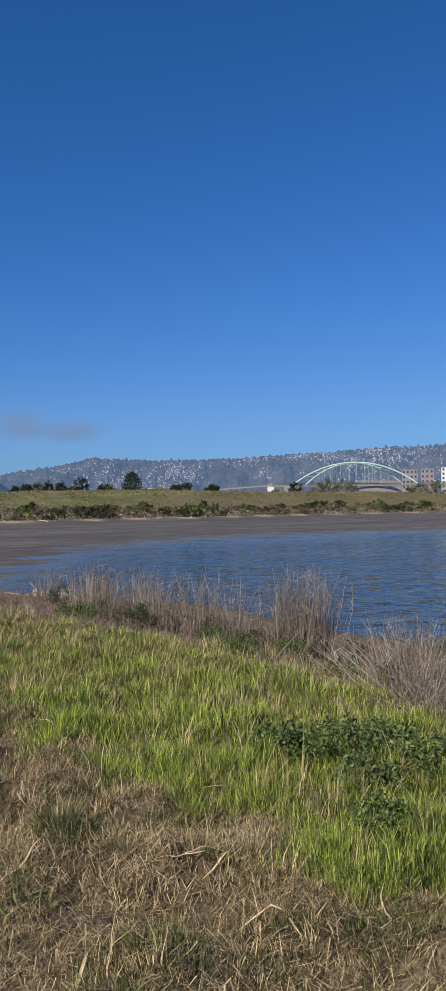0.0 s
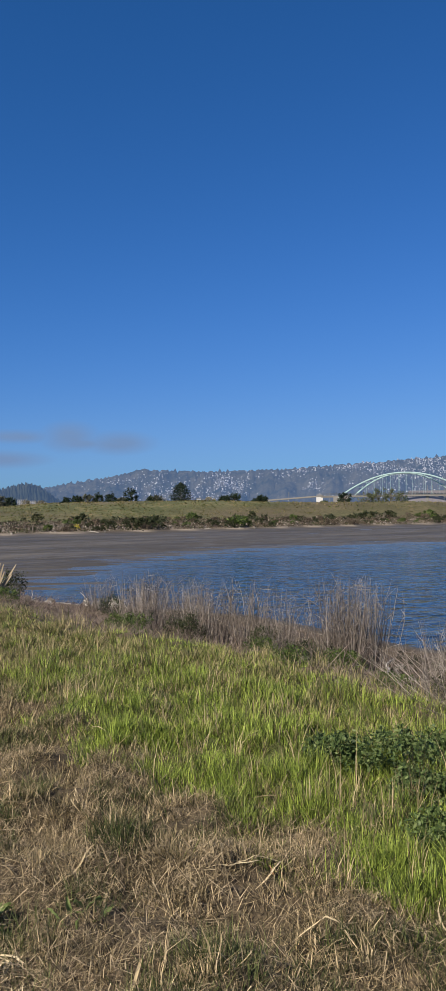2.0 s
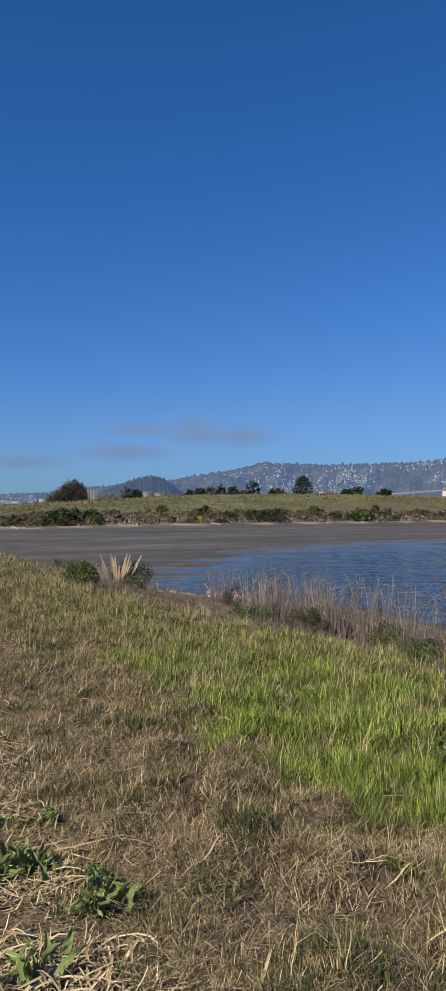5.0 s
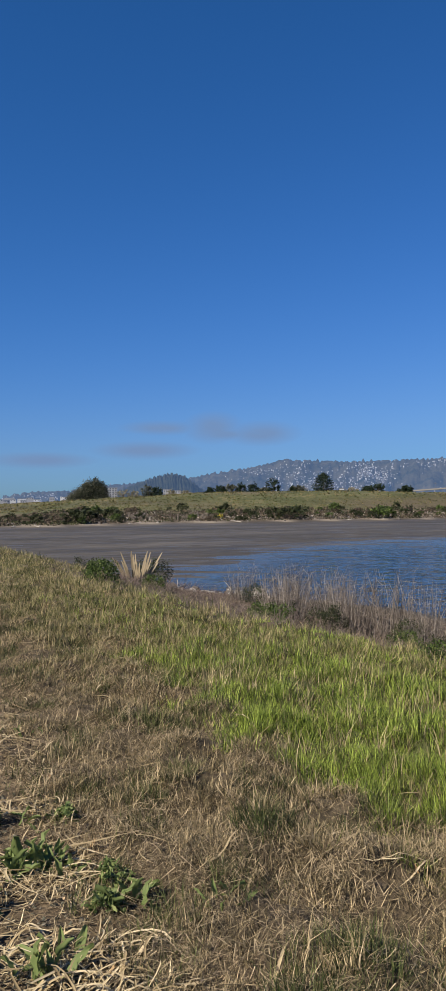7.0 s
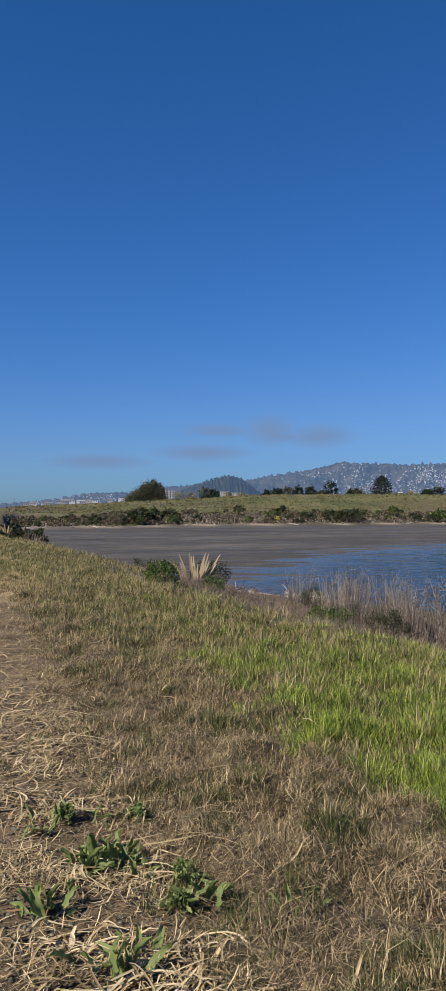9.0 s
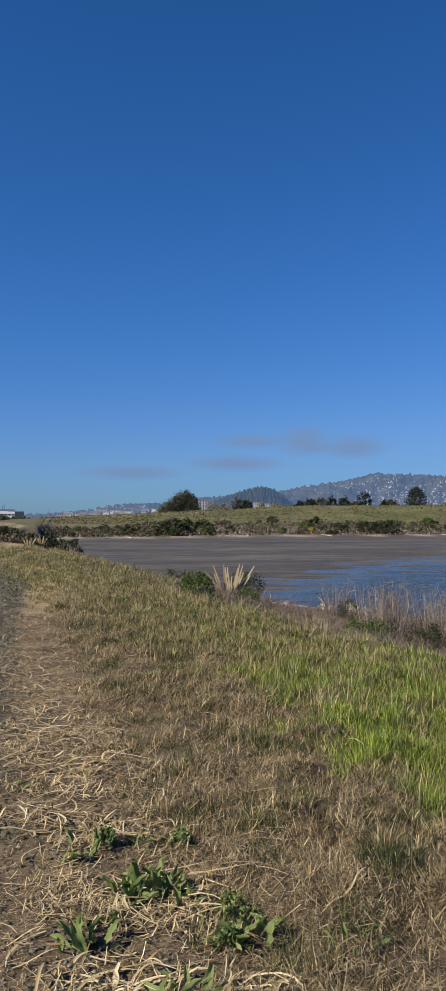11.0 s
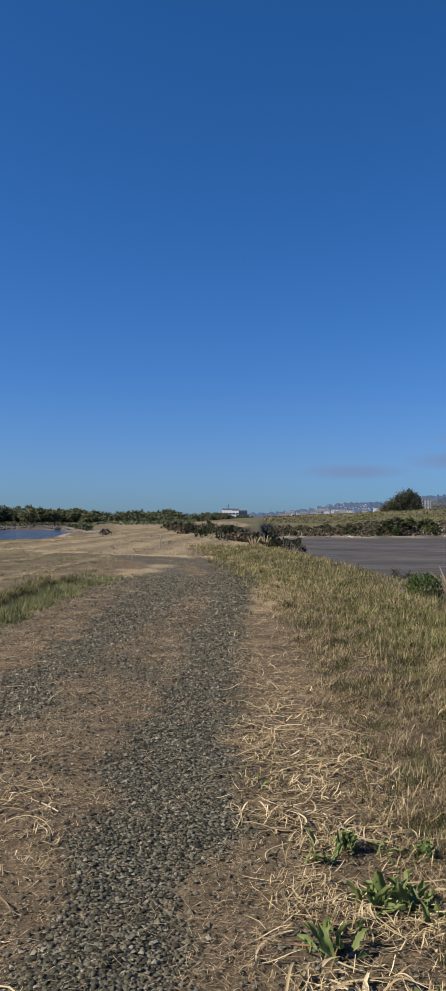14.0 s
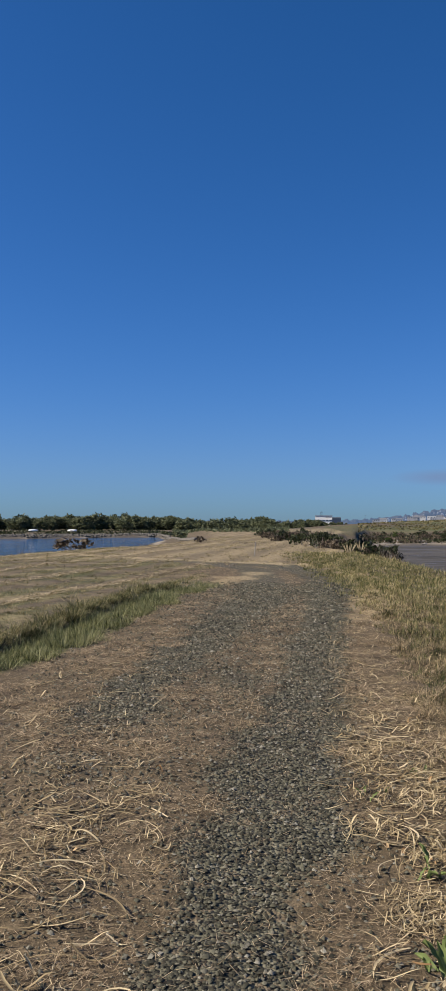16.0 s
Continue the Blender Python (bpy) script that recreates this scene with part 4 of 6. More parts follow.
for az, hh, ww, sd in ((46.4, 4.6, 8, 1), (47.2, 5.6, 9, 2), (48.0, 5.4, 9, 3), (48.7, 4.6, 7, 4), (53.4, 4.2, 8, 5), (54.3, 4.8, 8, 6), (55.3, 4.8, 9, 7), (56.5, 5, 9, 8), (43.6, 2.4, 6, 9), (52.6, 3.0, 5, 10)):
    tree("leafy_tree", az, 430, hh * 1.75, ww, M["willow_leaf"], "olive green leafy tree near the bridge", 120 + sd, 0.02, 55, 12, 0.4)


def willow_belt():
    g = np.random.RandomState(31)
    kinds = []
    for i in range(6):
        kinds.append(tree("willow_tree", -18 + i * 0.3, 300, 5.2, 6.5, M["willow_leaf"], "olive green willow in a long belt across the water", 150 + i, 0.0, 105, 8, 0.5))
    for i in range(120):
        src = kinds[i % 6]
        az = -22 + 24.5 * (i + 0.7 * g.rand()) / 120
        r = 285 + 45 * g.rand()
        x, y = polar(az, r)
        s = np.interp(az, [-22, -16, -11, 0, 3], [0.7, 0.76, 0.95, 0.95, 0.85]) * (0.75 + 0.4 * g.rand())
        c = copy_thing(src, Matrix.LocRotScale(Vector(land(x, y, -0.1)), Euler((0, 0, g.rand() * 6.28)), Vector((1, 1, 1))))
        c.scale = (s * 1.35, s * 1.35, s * (0.75 + 0.25 * g.rand()))
        c["group"] = "willows across the water"
    for i in range(22):
        az = 2.4 + 5.0 * (i + g.rand()) / 22
        x, y = polar(az, 250 + 25 * g.rand())
        s = (0.32 + 0.15 * g.rand()) * np.interp(az, [2.4, 3.2, 5, 6, 8], [0.8, 1.25, 1.1, 0.75, 0.5])
        c = copy_thing(kinds[i % 6], Matrix.LocRotScale(Vector(land(x, y, -0.2)), Euler((0, 0, g.rand() * 6.28)), Vector((1, 1, 1))))
        c.scale = (s, s, s)
        c["group"] = "willows beyond the spit"
        c["label"] = "olive green willow beyond the mown spit"


willow_belt()


# ---- arch bridge ----


def bridge():
    az0, r0 = 48.8, 500
    bx, by = polar(az0, r0)
    ob = new("arch_bridge")
    ob.matrix_world = pose(bx, by, 0, 0, 0, -az0)
    tagged(ob, "pale green steel arch footbridge with slanting twin arches", "bridge")

    def arch(half, y0, y1, z0, z1, rise):
        t = np.linspace(-1, 1, 33)
        zz = z0 + (z1 - z0) * (t + 1) / 2 + rise * (1 - np.abs(t) ** 2.1)
        yy = y0 + (y1 - y0) * (1 - t**2)
        return np.stack([half * t, yy, zz], 1)

    near, farr = arch(37.4, -4, -1.4, 10.3, 11.9, 13.6), arch(30.0, 4, 1.4, 10.0, 11.0, 14.0)
    for c in (near, farr):
        v, q = tubes(c[None], np.full((1, len(c)), 0.42), 8)
        part("arch", np_mesh("arch", v, None, q, [M["steel_green"]], True), None, ob)
    arches = [o for o in ob.children if o.name.startswith("arch")]
    for i in range(4, 29, 2):
        a = near[i]
        b = farr[np.argmin(np.abs(farr[:, 0] - a[0] * 0.82))]
        v, q = tubes(np.stack([[a, (a + b) / 2, b]]), np.full((1, 3), 0.2), 6)
        part("brace", np_mesh("brace", v, None, q, [M["steel_green"]]), None, ob)
    deck_z = 11.6
    deck = part("deck", boxed(((104, 5.2, 0.9), (4, 0, deck_z - 0.5)), ((104, 5.6, 0.25), (4, 0, deck_z))), M["concrete"], ob)
    part("ramp", boxed(((62, 4.6, 0.8), (-78, 4, 9.7), (0, -3.6, -4))), M["concrete"], ob)
    part("abutment", boxed(((9, 7, 7), (-36, 0, 7.4), (0, 0, 0), 0.3)), M["concrete"], ob)
    part("pier", boxed(((1.6, 3, 12), (38, 0, 5.4), (0, 0, 0), 0.2)), M["concrete"], ob)
    part("pier", boxed(((1.6, 3, 12), (14, 0, 5.4), (0, 0, 0), 0.2)), M["concrete"], ob)
    for side in (-2.6, 2.6):
        bm = boxed(((104, 0.08, 0.1), (4, side, deck_z + 1.3)), ((104, 0.08, 0.1), (4, side, deck_z + 0.7)))
        for i in range(53):
            box(bm, (0.09, 0.09, 1.3), (-47 + i * 1.96 + 0.5, side, deck_z + 0.7))
        part("railing", bm, M["dark_metal"], deck, "dark metal railing")
    for i in range(7, 26, 2):
        for c, s in ((near, -2.6), (farr, 2.6)):
            a = c[i]
            if a[2] > deck_z + 1.5:
                v, q = tubes(np.stack([[a, (a + [a[0], s, deck_z]) / 2, [a[0], s, deck_z]]]), np.full((1, 3), 0.05), 4)
                part("hanger", np_mesh("hanger", v, None, q, [M["steel_green"]]), None, arches[0 if s < 0 else 1])
    for x in (14, 17, 20, 24, 27):
        post = part("lamp_post", boxed(((0.16, 0.16, 5.5), (x, -2.4, deck_z + 2.7))), M["concrete"], deck)
        post.name = "lamp_post"


bridge()


# ---- buildings ----


def building(name, az, r, w, d, z0, z1, wall, label, rows=3, cols=6, roof="flat", turn=0.0, win=(1.2, 1.3)):
    x, y = polar(az, r)
    ob = new(name)
    ob.matrix_world = pose(x, y, z0, 0, 0, -az + turn)
    tagged(ob, label, "building")
    h = z1 - z0
    part("wall", boxed(((w, d, h + 6), (0, 0, h / 2 - 3))), wall, ob)
    if roof == "flat":
        part("roof", boxed(((w + 0.5, d + 0.5, 0.4), (0, 0, h + 0.2), (0, 0, 0), 0.08)), M["roof_grey"], ob)
    else:
        bm = bmesh.new()
        vs = [bm.verts.new(p) for p in ((-w / 2 - 0.4, -d / 2 - 0.4, h), (w / 2 + 0.4, -d / 2 - 0.4, h), (w / 2 + 0.4, d / 2 + 0.4, h), (-w / 2 - 0.4, d / 2 + 0.4, h), (-w / 2 + 2, 0, h + d * 0.22), (w / 2 - 2, 0, h + d * 0.22))]
        for f in ((0, 1, 5, 4), (1, 2, 5), (2, 3, 4, 5), (3, 0, 4), (3, 2, 1, 0)):
            bm.faces.new([vs[i] for i in f])
        part("roof", bm, M["roof_grey"], ob)
    pane = bm_mesh("pane", boxed(((win[0], 0.12, win[1]), (0, 0, 0))), M["glass"])
    sill = bm_mesh("sill", boxed(((win[0] + 0.2, 0.25, 0.1), (0, -0.04, -win[1] / 2 - 0.05))), M["roof_grey"])
    for i in range(rows):
        for j in range(cols):
            o = part("window", pane, None, ob)
            o.location = (w * ((j + 0.5) / cols - 0.5), -d / 2 - 0.03, h * (i + 0.55) / rows)
            if r < 700:
                part("sill", sill, None, o)
    return ob


b = building("apartment_block", 52.6, 540, 9.5, 12, 9, 21.2, M["grey_wall"], "mauve-grey apartment block beyond the bridge", 4, 4)
b = building("apartment_block", 53.75, 540, 8.0, 12, 9, 21.4, M["grey_wall"], "mauve-grey apartment block beyond the bridge", 4, 3)
b = building("white_block", 55.2, 545, 10, 14, 9, 22.5, M["white_wall"], "white multi-storey building beyond the bridge", 5, 4)
b = building("low_building", 50.6, 520, 26, 10, 9, 14.0, M["grey_wall"], "long low grey building behind the bridge deck", 1, 14, win=(1.4, 2.0))
b = building("white_house", 43.2, 520, 4.0, 6, 8, 12.4, M["white_wall"], "small white building behind the meadow", 0, 0, "hip")
b = building("white_house", 32.4, 400, 3.5, 4, 6.5, 8.9, M["white_wall"], "small white building behind the meadow", 1, 2, "hip")
b = building("white_house", 34.9, 400, 2.2, 4, 6.5, 9.0, M["white_wall"], "small white building behind the meadow", 1, 2)
b = building("beige_tower", 19.1, 900, 12, 12, 6, 20.5, M["beige_wall"], "beige apartment tower behind the trees", 7, 4)
b = building("apartment_house", 22.9, 1500, 14, 16, 17, 30, M["beige_wall"], "pale apartment house at the foot of the knoll", 5, 4)
b = building("apartment_house", 23.6, 1500, 12, 16, 17, 28, M["beige_wall"], "pale apartment house at the foot of the knoll", 4, 4)
b = building("apartment_house", 24.3, 1500, 14, 16, 12, 25, M["beige_wall"], "pale apartment house at the foot of the knoll", 4, 4)
gt = np.random.RandomState(44)
for i in range(34):
    az = 8.6 + 7.6 * gt.rand()
    lift = np.interp(az, [8.6, 11, 13, 16], [2.5, 5, 11, 13]) * gt.rand()
    building("town_house", az, 1350 + 150 * gt.rand(), 6 + 9 * gt.rand(), 9, 1.5 + lift, 4.5 + lift + 2.5 * gt.rand(), M["beige_wall"] if i % 3 else M["white_wall"], "small pale town building in the distance", 1, 3, "flat" if i % 2 else "hip")


def hall():
    ob = building("white_hall", 5.9, 500, 10, 9, 0, 5.6, M["bright_wall"], "white flat-roofed hall with a mast on its roof", 1, 5, win=(1.5, 0.7))
    part("annex", boxed(((6, 8, 5), (7.2, 1, 2.0))), M["roof_grey"], ob)
    part("canopy", boxed(((9, 9, 0.35), (5.5, 0, 4.9))), M["roof_grey"], ob)
    part("mast", boxed(((0.25, 0.25, 3), (-1, 0, 7.0)), ((1.0, 0.15, 0.15), (-1, 0, 8.0)), ((0.2, 0.2, 2.4), (-2, 0, 6.8))), M["dark_metal"], ob)


hall()
for az, r, h, sd in ((27.0, 380, 6, 1), (41.1, 420, 8.5, 2), (43.9, 420, 8, 3), (36.3, 400, 5, 4), (46.2, 450, 9, 5), (8.7, 600, 9, 6), (-0.2, 400, 6, 7), (51.5, 470, 18, 8), (51.9, 470, 17, 9)):
    x, y = polar(az, r)
    ob = new("utility_pole")
    ob.matrix_world = pose(x, y, float(ground_z(x, y)) - 0.1, 0, 0, -az)
    tagged(ob, "thin grey utility pole in the distance", "pole", "poles in the distance")
    v, q = tubes(np.array([[[0, 0, 0], [0, 0, h * 0.5], [0, 0, h]]]), np.array([[0.14, 0.12, 0.09]]), 6)
    part("shaft", np_mesh("shaft", v, None, q, [M["concrete"]]), None, ob)
    part("crossarm", boxed(((1.6, 0.12, 0.12), (0, 0, h * 0.93))), M["dark_metal"], ob)


# ---- stones and wood on the shores ----


def rock_mesh(name, seed, mat, detail=2):
    g = np.random.RandomState(seed)
    bm = bmesh.new()
    bmesh.ops.create_icosphere(bm, subdivisions=detail, radius=0.5)
    cut = [(Vector(g.normal(size=3)).normalized(), 0.28 + 0.15 * g.rand()) for _ in range(9)]
    for v in bm.verts:
        for nrm, d in cut:
            e = v.co.dot(nrm) - d
            if e > 0:
                v.co -= nrm * e * 0.9
        v.co *= 1 + 0.08 * (g.rand() - 0.5)
    return bm_mesh(name, bm, mat)


ROCKS = [rock_mesh("stone", 200 + i, M["rock"]) for i in range(4)]
FAR_ROCKS = [rock_mesh("far_stone", 220 + i, M["rock"], 1) for i in range(4)]
PALE = [rock_mesh("rubble", 210 + i, M["pale_rock"]) for i in range(3)]


def rock(x, y, s, pale=False, i=0, group="", label="", squash=0.7):
    ob = new("rubble_block" if pale else "rock", (PALE if pale else ROCKS)[i % 3])
    ob.matrix_world = Matrix.LocRotScale(Vector(land(x, y, s * squash * 0.18)), Euler((0.3 * math.sin(i), 0.3 * math.cos(i * 2), i * 1.3)), Vector((s, s * 0.8, s * squash)))
    tagged(ob, label or ("pale rubble block on the bank" if pale else "grey-brown rock on the bank"), "rock", group)


def riprap():
    """Tumbled stone along the dike across the water."""
    g = np.random.RandomState(33)
    vs, qs = [], []
    src = [np.array([v.co for v in m.vertices]) for m in FAR_ROCKS]
    fs = [np.array([p.vertices for p in m.polygons]) for m in FAR_ROCKS]
    o = 0
    for i in range(1500):
        az = -22 + 19 * g.rand()
        x, y = polar(az, shore(az) + 0.5 + 5 * g.rand())
        k = i % 4
        s = 0.35 + 0.7 * g.rand()
        t = g.rand() * 6.28
        c, sn = math.cos(t), math.sin(t)
        v = src[k] * s * [1, 1, 0.7]
        v = np.stack([v[:, 0] * c - v[:, 1] * sn, v[:, 0] * sn + v[:, 1] * c, v[:, 2]], 1) + [x, y, float(ground_z(x, y)) + 0.1]
        vs.append(v)
        qs.append(fs[k] + o)
        o += len(v)
    tagged(new("riprap", np_mesh("riprap", np.concatenate(vs), np.concatenate(qs), None, [M["rock"]])), "tumbled dark stone along the far dike", "rocks", kind="stuff")


riprap()
g0 = np.random.RandomState(34)
for i in range(46):
    az = 9 + 47 * g0.rand()
    x, y = polar(az, shore(az) + 3 + 9 * g0.rand())
    rock(x, y, 0.4 + 0.6 * g0.rand(), i % 6 == 0, i, "stones on the far bank")


def log(x, y, length, rad, turn, rise, label="bleached driftwood log on the shore", seed=1):
    g = np.random.RandomState(seed)
    t = np.linspace(-0.5, 0.5, 6)
    p = np.stack([t * length, g.normal(size=6) * 0.04 * length, rise * (t + 0.5) * length + rad * 0.7], 1)
    br = np.stack([p[3], p[3] + [0.1 * length, 0.08 * length, 0.12 * length], p[3] + [0.15 * length, 0.16 * length, 0.2 * length]])
    v, q = tubes(p[None], (rad * np.array([1, 1.1, 0.9, 0.8, 0.6, 0.3]))[None], 7)
    v2, q2 = tubes(br[None], np.array([[rad * 0.5, rad * 0.4, rad * 0.15]]), 5)
    ob = new("driftwood_log", np_mesh("log", np.concatenate([v, v2]), None, np.concatenate([q, q2 + len(v)]), [M["drift"]], True))
    ob.matrix_world = pose(*land(x, y, -0.02), 0, 0, turn)
    tagged(ob, label, "driftwood", "driftwood")


for i, (az, u, ln, tr) in enumerate(((27.7, 3, 2.6, 150), (14.1, 2, 2.2, 120), (12.6, 3, 1.6, 60), (35.5, 4, 1.8, 10), (10.6, 1, 3.0, 20), (9.7, 1.5, 3.2, 5), (21.0, 4, 1.5, 40))):
    x, y = polar(az, shore(az) + u)
    log(x, y, ln, 0.09, tr - az, 0.12, seed=i)

# ---- near ground cover ----
M["green_blade"] = leafy("fresh_green_grass", [(0.25, (0.03, 0.044, 0.01)), (0.42, (0.11, 0.15, 0.028)), (0.58, (0.21, 0.275, 0.045)), (0.76, (0.41, 0.49, 0.095))], 0.25, 0.5, 1.3, True)
M["sprout"] = leafy("dark_green_sprouts", [(0.2, (0.018, 0.028, 0.008)), (0.5, (0.06, 0.078, 0.022)), (0.8, (0.17, 0.18, 0.065))], 0.25, 0.6, 1.2, True)
M["olive_blade"] = leafy("olive_mixed_grass", [(0.2, (0.035, 0.05, 0.012)), (0.5, (0.165, 0.157, 0.058)), (0.8, (0.43, 0.35, 0.18))], 0.2, 0.6, 1.0, True)
M["dry_blade"] = leafy("dry_brown_grass", [(0.25, (0.042, 0.036, 0.018)), (0.4, (0.16, 0.128, 0.065)), (0.58, (0.29, 0.225, 0.12)), (0.78, (0.56, 0.44, 0.26))], 0.15, 0.7, 2.2, True)
M["verge_green"] = leafy("verge_green_grass", [(0.25, (0.045, 0.055, 0.02)), (0.5, (0.17, 0.18, 0.07)), (0.78, (0.38, 0.36, 0.18))], 0.3, 0.6, 0.9, True)
M["verge_blade"] = leafy("verge_grass", [(0.25, (0.04, 0.045, 0.016)), (0.5, (0.15, 0.145, 0.055)), (0.78, (0.38, 0.32, 0.17))], 0.3, 0.6, 0.9, True)
M["field_blade"] = leafy("mown_field_stubble", [(0.2, (0.075, 0.068, 0.026)), (0.5, (0.22, 0.185, 0.085)), (0.8, (0.46, 0.37, 0.21))], 0.2, 0.7, 0.5, True)
M["straw"] = leafy("pale_cut_straw", [(0.1, (0.12, 0.088, 0.048)), (0.45, (0.31, 0.235, 0.125)), (0.85, (0.68, 0.56, 0.35))], 0.05, 0.55, 3.0)
M["chaff"] = leafy("chopped_brown_straw", [(0.15, (0.05, 0.038, 0.023)), (0.45, (0.24, 0.17, 0.098)), (0.8, (0.60, 0.47, 0.30))], 0.1, 0.8, 2.0)
M["husk"] = leafy("orange_tan_husk", [(0.2, (0.22, 0.125, 0.055)), (0.5, (0.42, 0.27, 0.13)), (0.85, (0.60, 0.45, 0.26))], 0.1, 0.7, 3.0)
M["dock_leaf"] = leafy("broad_weed_leaf", [(0.2, (0.05, 0.08, 0.022)), (0.5, (0.15, 0.195, 0.065)), (0.85, (0.25, 0.28, 0.10))], 0.3, 0.6, 9.0)
M["weed_leaf"] = leafy("bluish_green_weed", [(0.2, (0.03, 0.05, 0.016)), (0.5, (0.085, 0.125, 0.038)), (0.85, (0.19, 0.23, 0.085))], 0.25, 0.55, 4.0)
M["mauve_twig"] = leafy("weathered_twig_litter", [(0.15, (0.06, 0.043, 0.036)), (0.5, (0.16, 0.12, 0.10)), (0.85, (0.31, 0.25, 0.205))], 0.0, 0.9, 1.2)
M["thatch"] = leafy("matted_dead_grass", [(0.2, (0.045, 0.036, 0.021)), (0.5, (0.17, 0.13, 0.073)), (0.8, (0.47, 0.37, 0.23))], 0.15, 0.75, 2.0)
M["flax"] = leafy("dry_flax_leaf", [(0.2, (0.16, 0.12, 0.075)), (0.6, (0.30, 0.245, 0.16)), (0.9, (0.44, 0.37, 0.26))], 0.2, 0.7, 3.0)


def gravel_material():
    k = Nodes("crushed_grey_stone")
    c = k.ramp(k.island(), [(0.0, (0.012, 0.0114, 0.0073)), (0.35, (0.046, 0.0434, 0.029)), (0.7, (0.105, 0.0988, 0.066)), (0.94, (0.17, 0.156, 0.118)), (1.0, (0.27, 0.25, 0.20))])
    return k.done(k.surface(c, 0.85, normal=k.bump(k.noise(240, 2), 0.5, 0.003)))


M["gravel"] = gravel_material()


def scatter(seed, n, x0, x1, y0, y1, weight, near=2.2):
    """n places in a stretch of the plan, picked by weight(x, y)."""
    g = np.random.RandomState(seed)
    got = []
    have = 0
    while have < n:
        x, y = g.uniform(x0, x1, n * 2), g.uniform(y0, y1, n * 2)
        keep = (g.rand(n * 2) < weight(x, y) * (0.2 + 0.8 * smooth_step(0.2, 1.6, y))) & (np.hypot(x, y) > near)
        got.append(np.stack([x[keep], y[keep]], 1))
        have += keep.sum()
        if len(got) > 60:
            break
    p = np.concatenate(got)[:n]
    z = ground_z(p[:, 0], p[:, 1])
    return np.column_stack([p, z - 0.01]), g


def grass(name, label, seed, n, region, weight, h, w, lean, mat, segs=3, grow=0.0, tuft=12):
    """One sheet of blades in tufts; blades further off are wider, so that fewer will do."""
    root, g = scatter(seed, n // tuft, *region, weight)
    m = len(root)
    n = m * tuft
    r = np.hypot(root[:, 0], root[:, 1])
    size = np.clip(1 + 0.45 * wavy(root[:, 0], root[:, 1], 0.13, seed) + 0.35 * wavy(root[:, 0], root[:, 1], 0.5, seed + 1), 0.3, 2.0) * (0.65 + 0.6 * g.rand(m))
    away = g.normal(size=(m, tuft, 2)) * (0.014 * (1 + 0.12 * np.maximum(r - 4, 0)) * size)[:, None, None]
    xy = (root[:, None, :2] + away).reshape(-1, 2)
    base = np.column_stack([xy, ground_z(xy[:, 0], xy[:, 1]) - 0.01])
    r, size = np.repeat(r, tuft), np.repeat(size, tuft)
    hh = (h[0] + (h[1] - h[0]) * g.rand(n) ** 1.4) * size
    ww = (w[0] + (w[1] - w[0]) * g.rand(n)) * (1 + grow * np.maximum(r - 4, 0))
    ll = lean[0] + (lean[1] - lean[0]) * g.rand(n)
    a = np.arctan2(away[..., 1], away[..., 0]).ravel() + g.normal(size=n) * 0.9
    v, t, q = ribbons(base, a, np.maximum(hh, 0.02), ll, ww, segs, 2.0, a + np.pi / 2 + g.normal(size=n) * 0.5)
    tone = np.clip(0.95 * np.repeat(g.rand(m), tuft) + 0.95 * g.rand(n) - 0.45, 0, 1)
    tagged(new(name, np_mesh(name, v, t, q, [mat], attrs={"tone": np.repeat(tone, 2 * segs + 1)})), label, "grass", kind="stuff")


def fall(r0):
    return lambda x, y: np.minimum(1.0, (r0 / np.maximum(np.hypot(x, y), 0.1)) ** 1.3)


def zone_green(x, y):
    return zones(x, y, True)[1]



def clumpy(x, y, scale, seed, least):
    """Tufts with thin growth between them."""
    return least + (1 - least) * smooth_step(-0.25, 0.35, wavy(x, y, scale, seed))


NEAR = fall(4.0)
grass("green_grass", "tall fresh green grass on the berm shoulder", 301, 260000, (2.0, 6.3, -5, 13), lambda x, y: zone_green(x, y) ** 1.2 * NEAR(x, y) * clumpy(x, y, 0.07, 51, 0.3) * clumpy(x, y, 0.3, 65, 0.45), (0.03, 0.105), (0.0036, 0.0062), (0.1, 0.9), M["green_blade"], 1, 0.10, 9)
grass("tall_green_grass", "taller seed stems of fresh green grass", 310, 16000, (2.0, 6.3, -5, 13), lambda x, y: zone_green(x, y) ** 1.2 * NEAR(x, y) * smooth_step(-0.2, 0.5, wavy(x, y, 0.6, 31)), (0.07, 0.15), (0.003, 0.005), (0.1, 0.7), M["green_blade"], 2, 0.10, 6)
grass("dead_stems", "dead straw-coloured stems among the green grass", 309, 7000, (2.0, 6.3, -5, 13), lambda x, y: zone_green(x, y) * NEAR(x, y), (0.06, 0.24), (0.002, 0.0035), (0.1, 0.6), M["dry_blade"], 2, 0.08)
grass("olive_grass", "olive and straw-coloured grass along the berm edge", 302, 110000, (1.6, 7.6, 3, 42), lambda x, y: (0.25 + 0.75 * smooth_step(4.5, 9, y + 2.0 * smooth_step(-1.1, -0.1, x - berm_right(y)))) * smooth_step(1.8, 3.2, x) * (1 - smooth_step(-0.3, 0.5, x - berm_right(y))) * fall(9)(x, y) * clumpy(x, y, 0.3, 66, 0.3), (0.04, 0.15), (0.0045, 0.008), (0.1, 1.1), M["olive_blade"], 1, 0.08, 9)


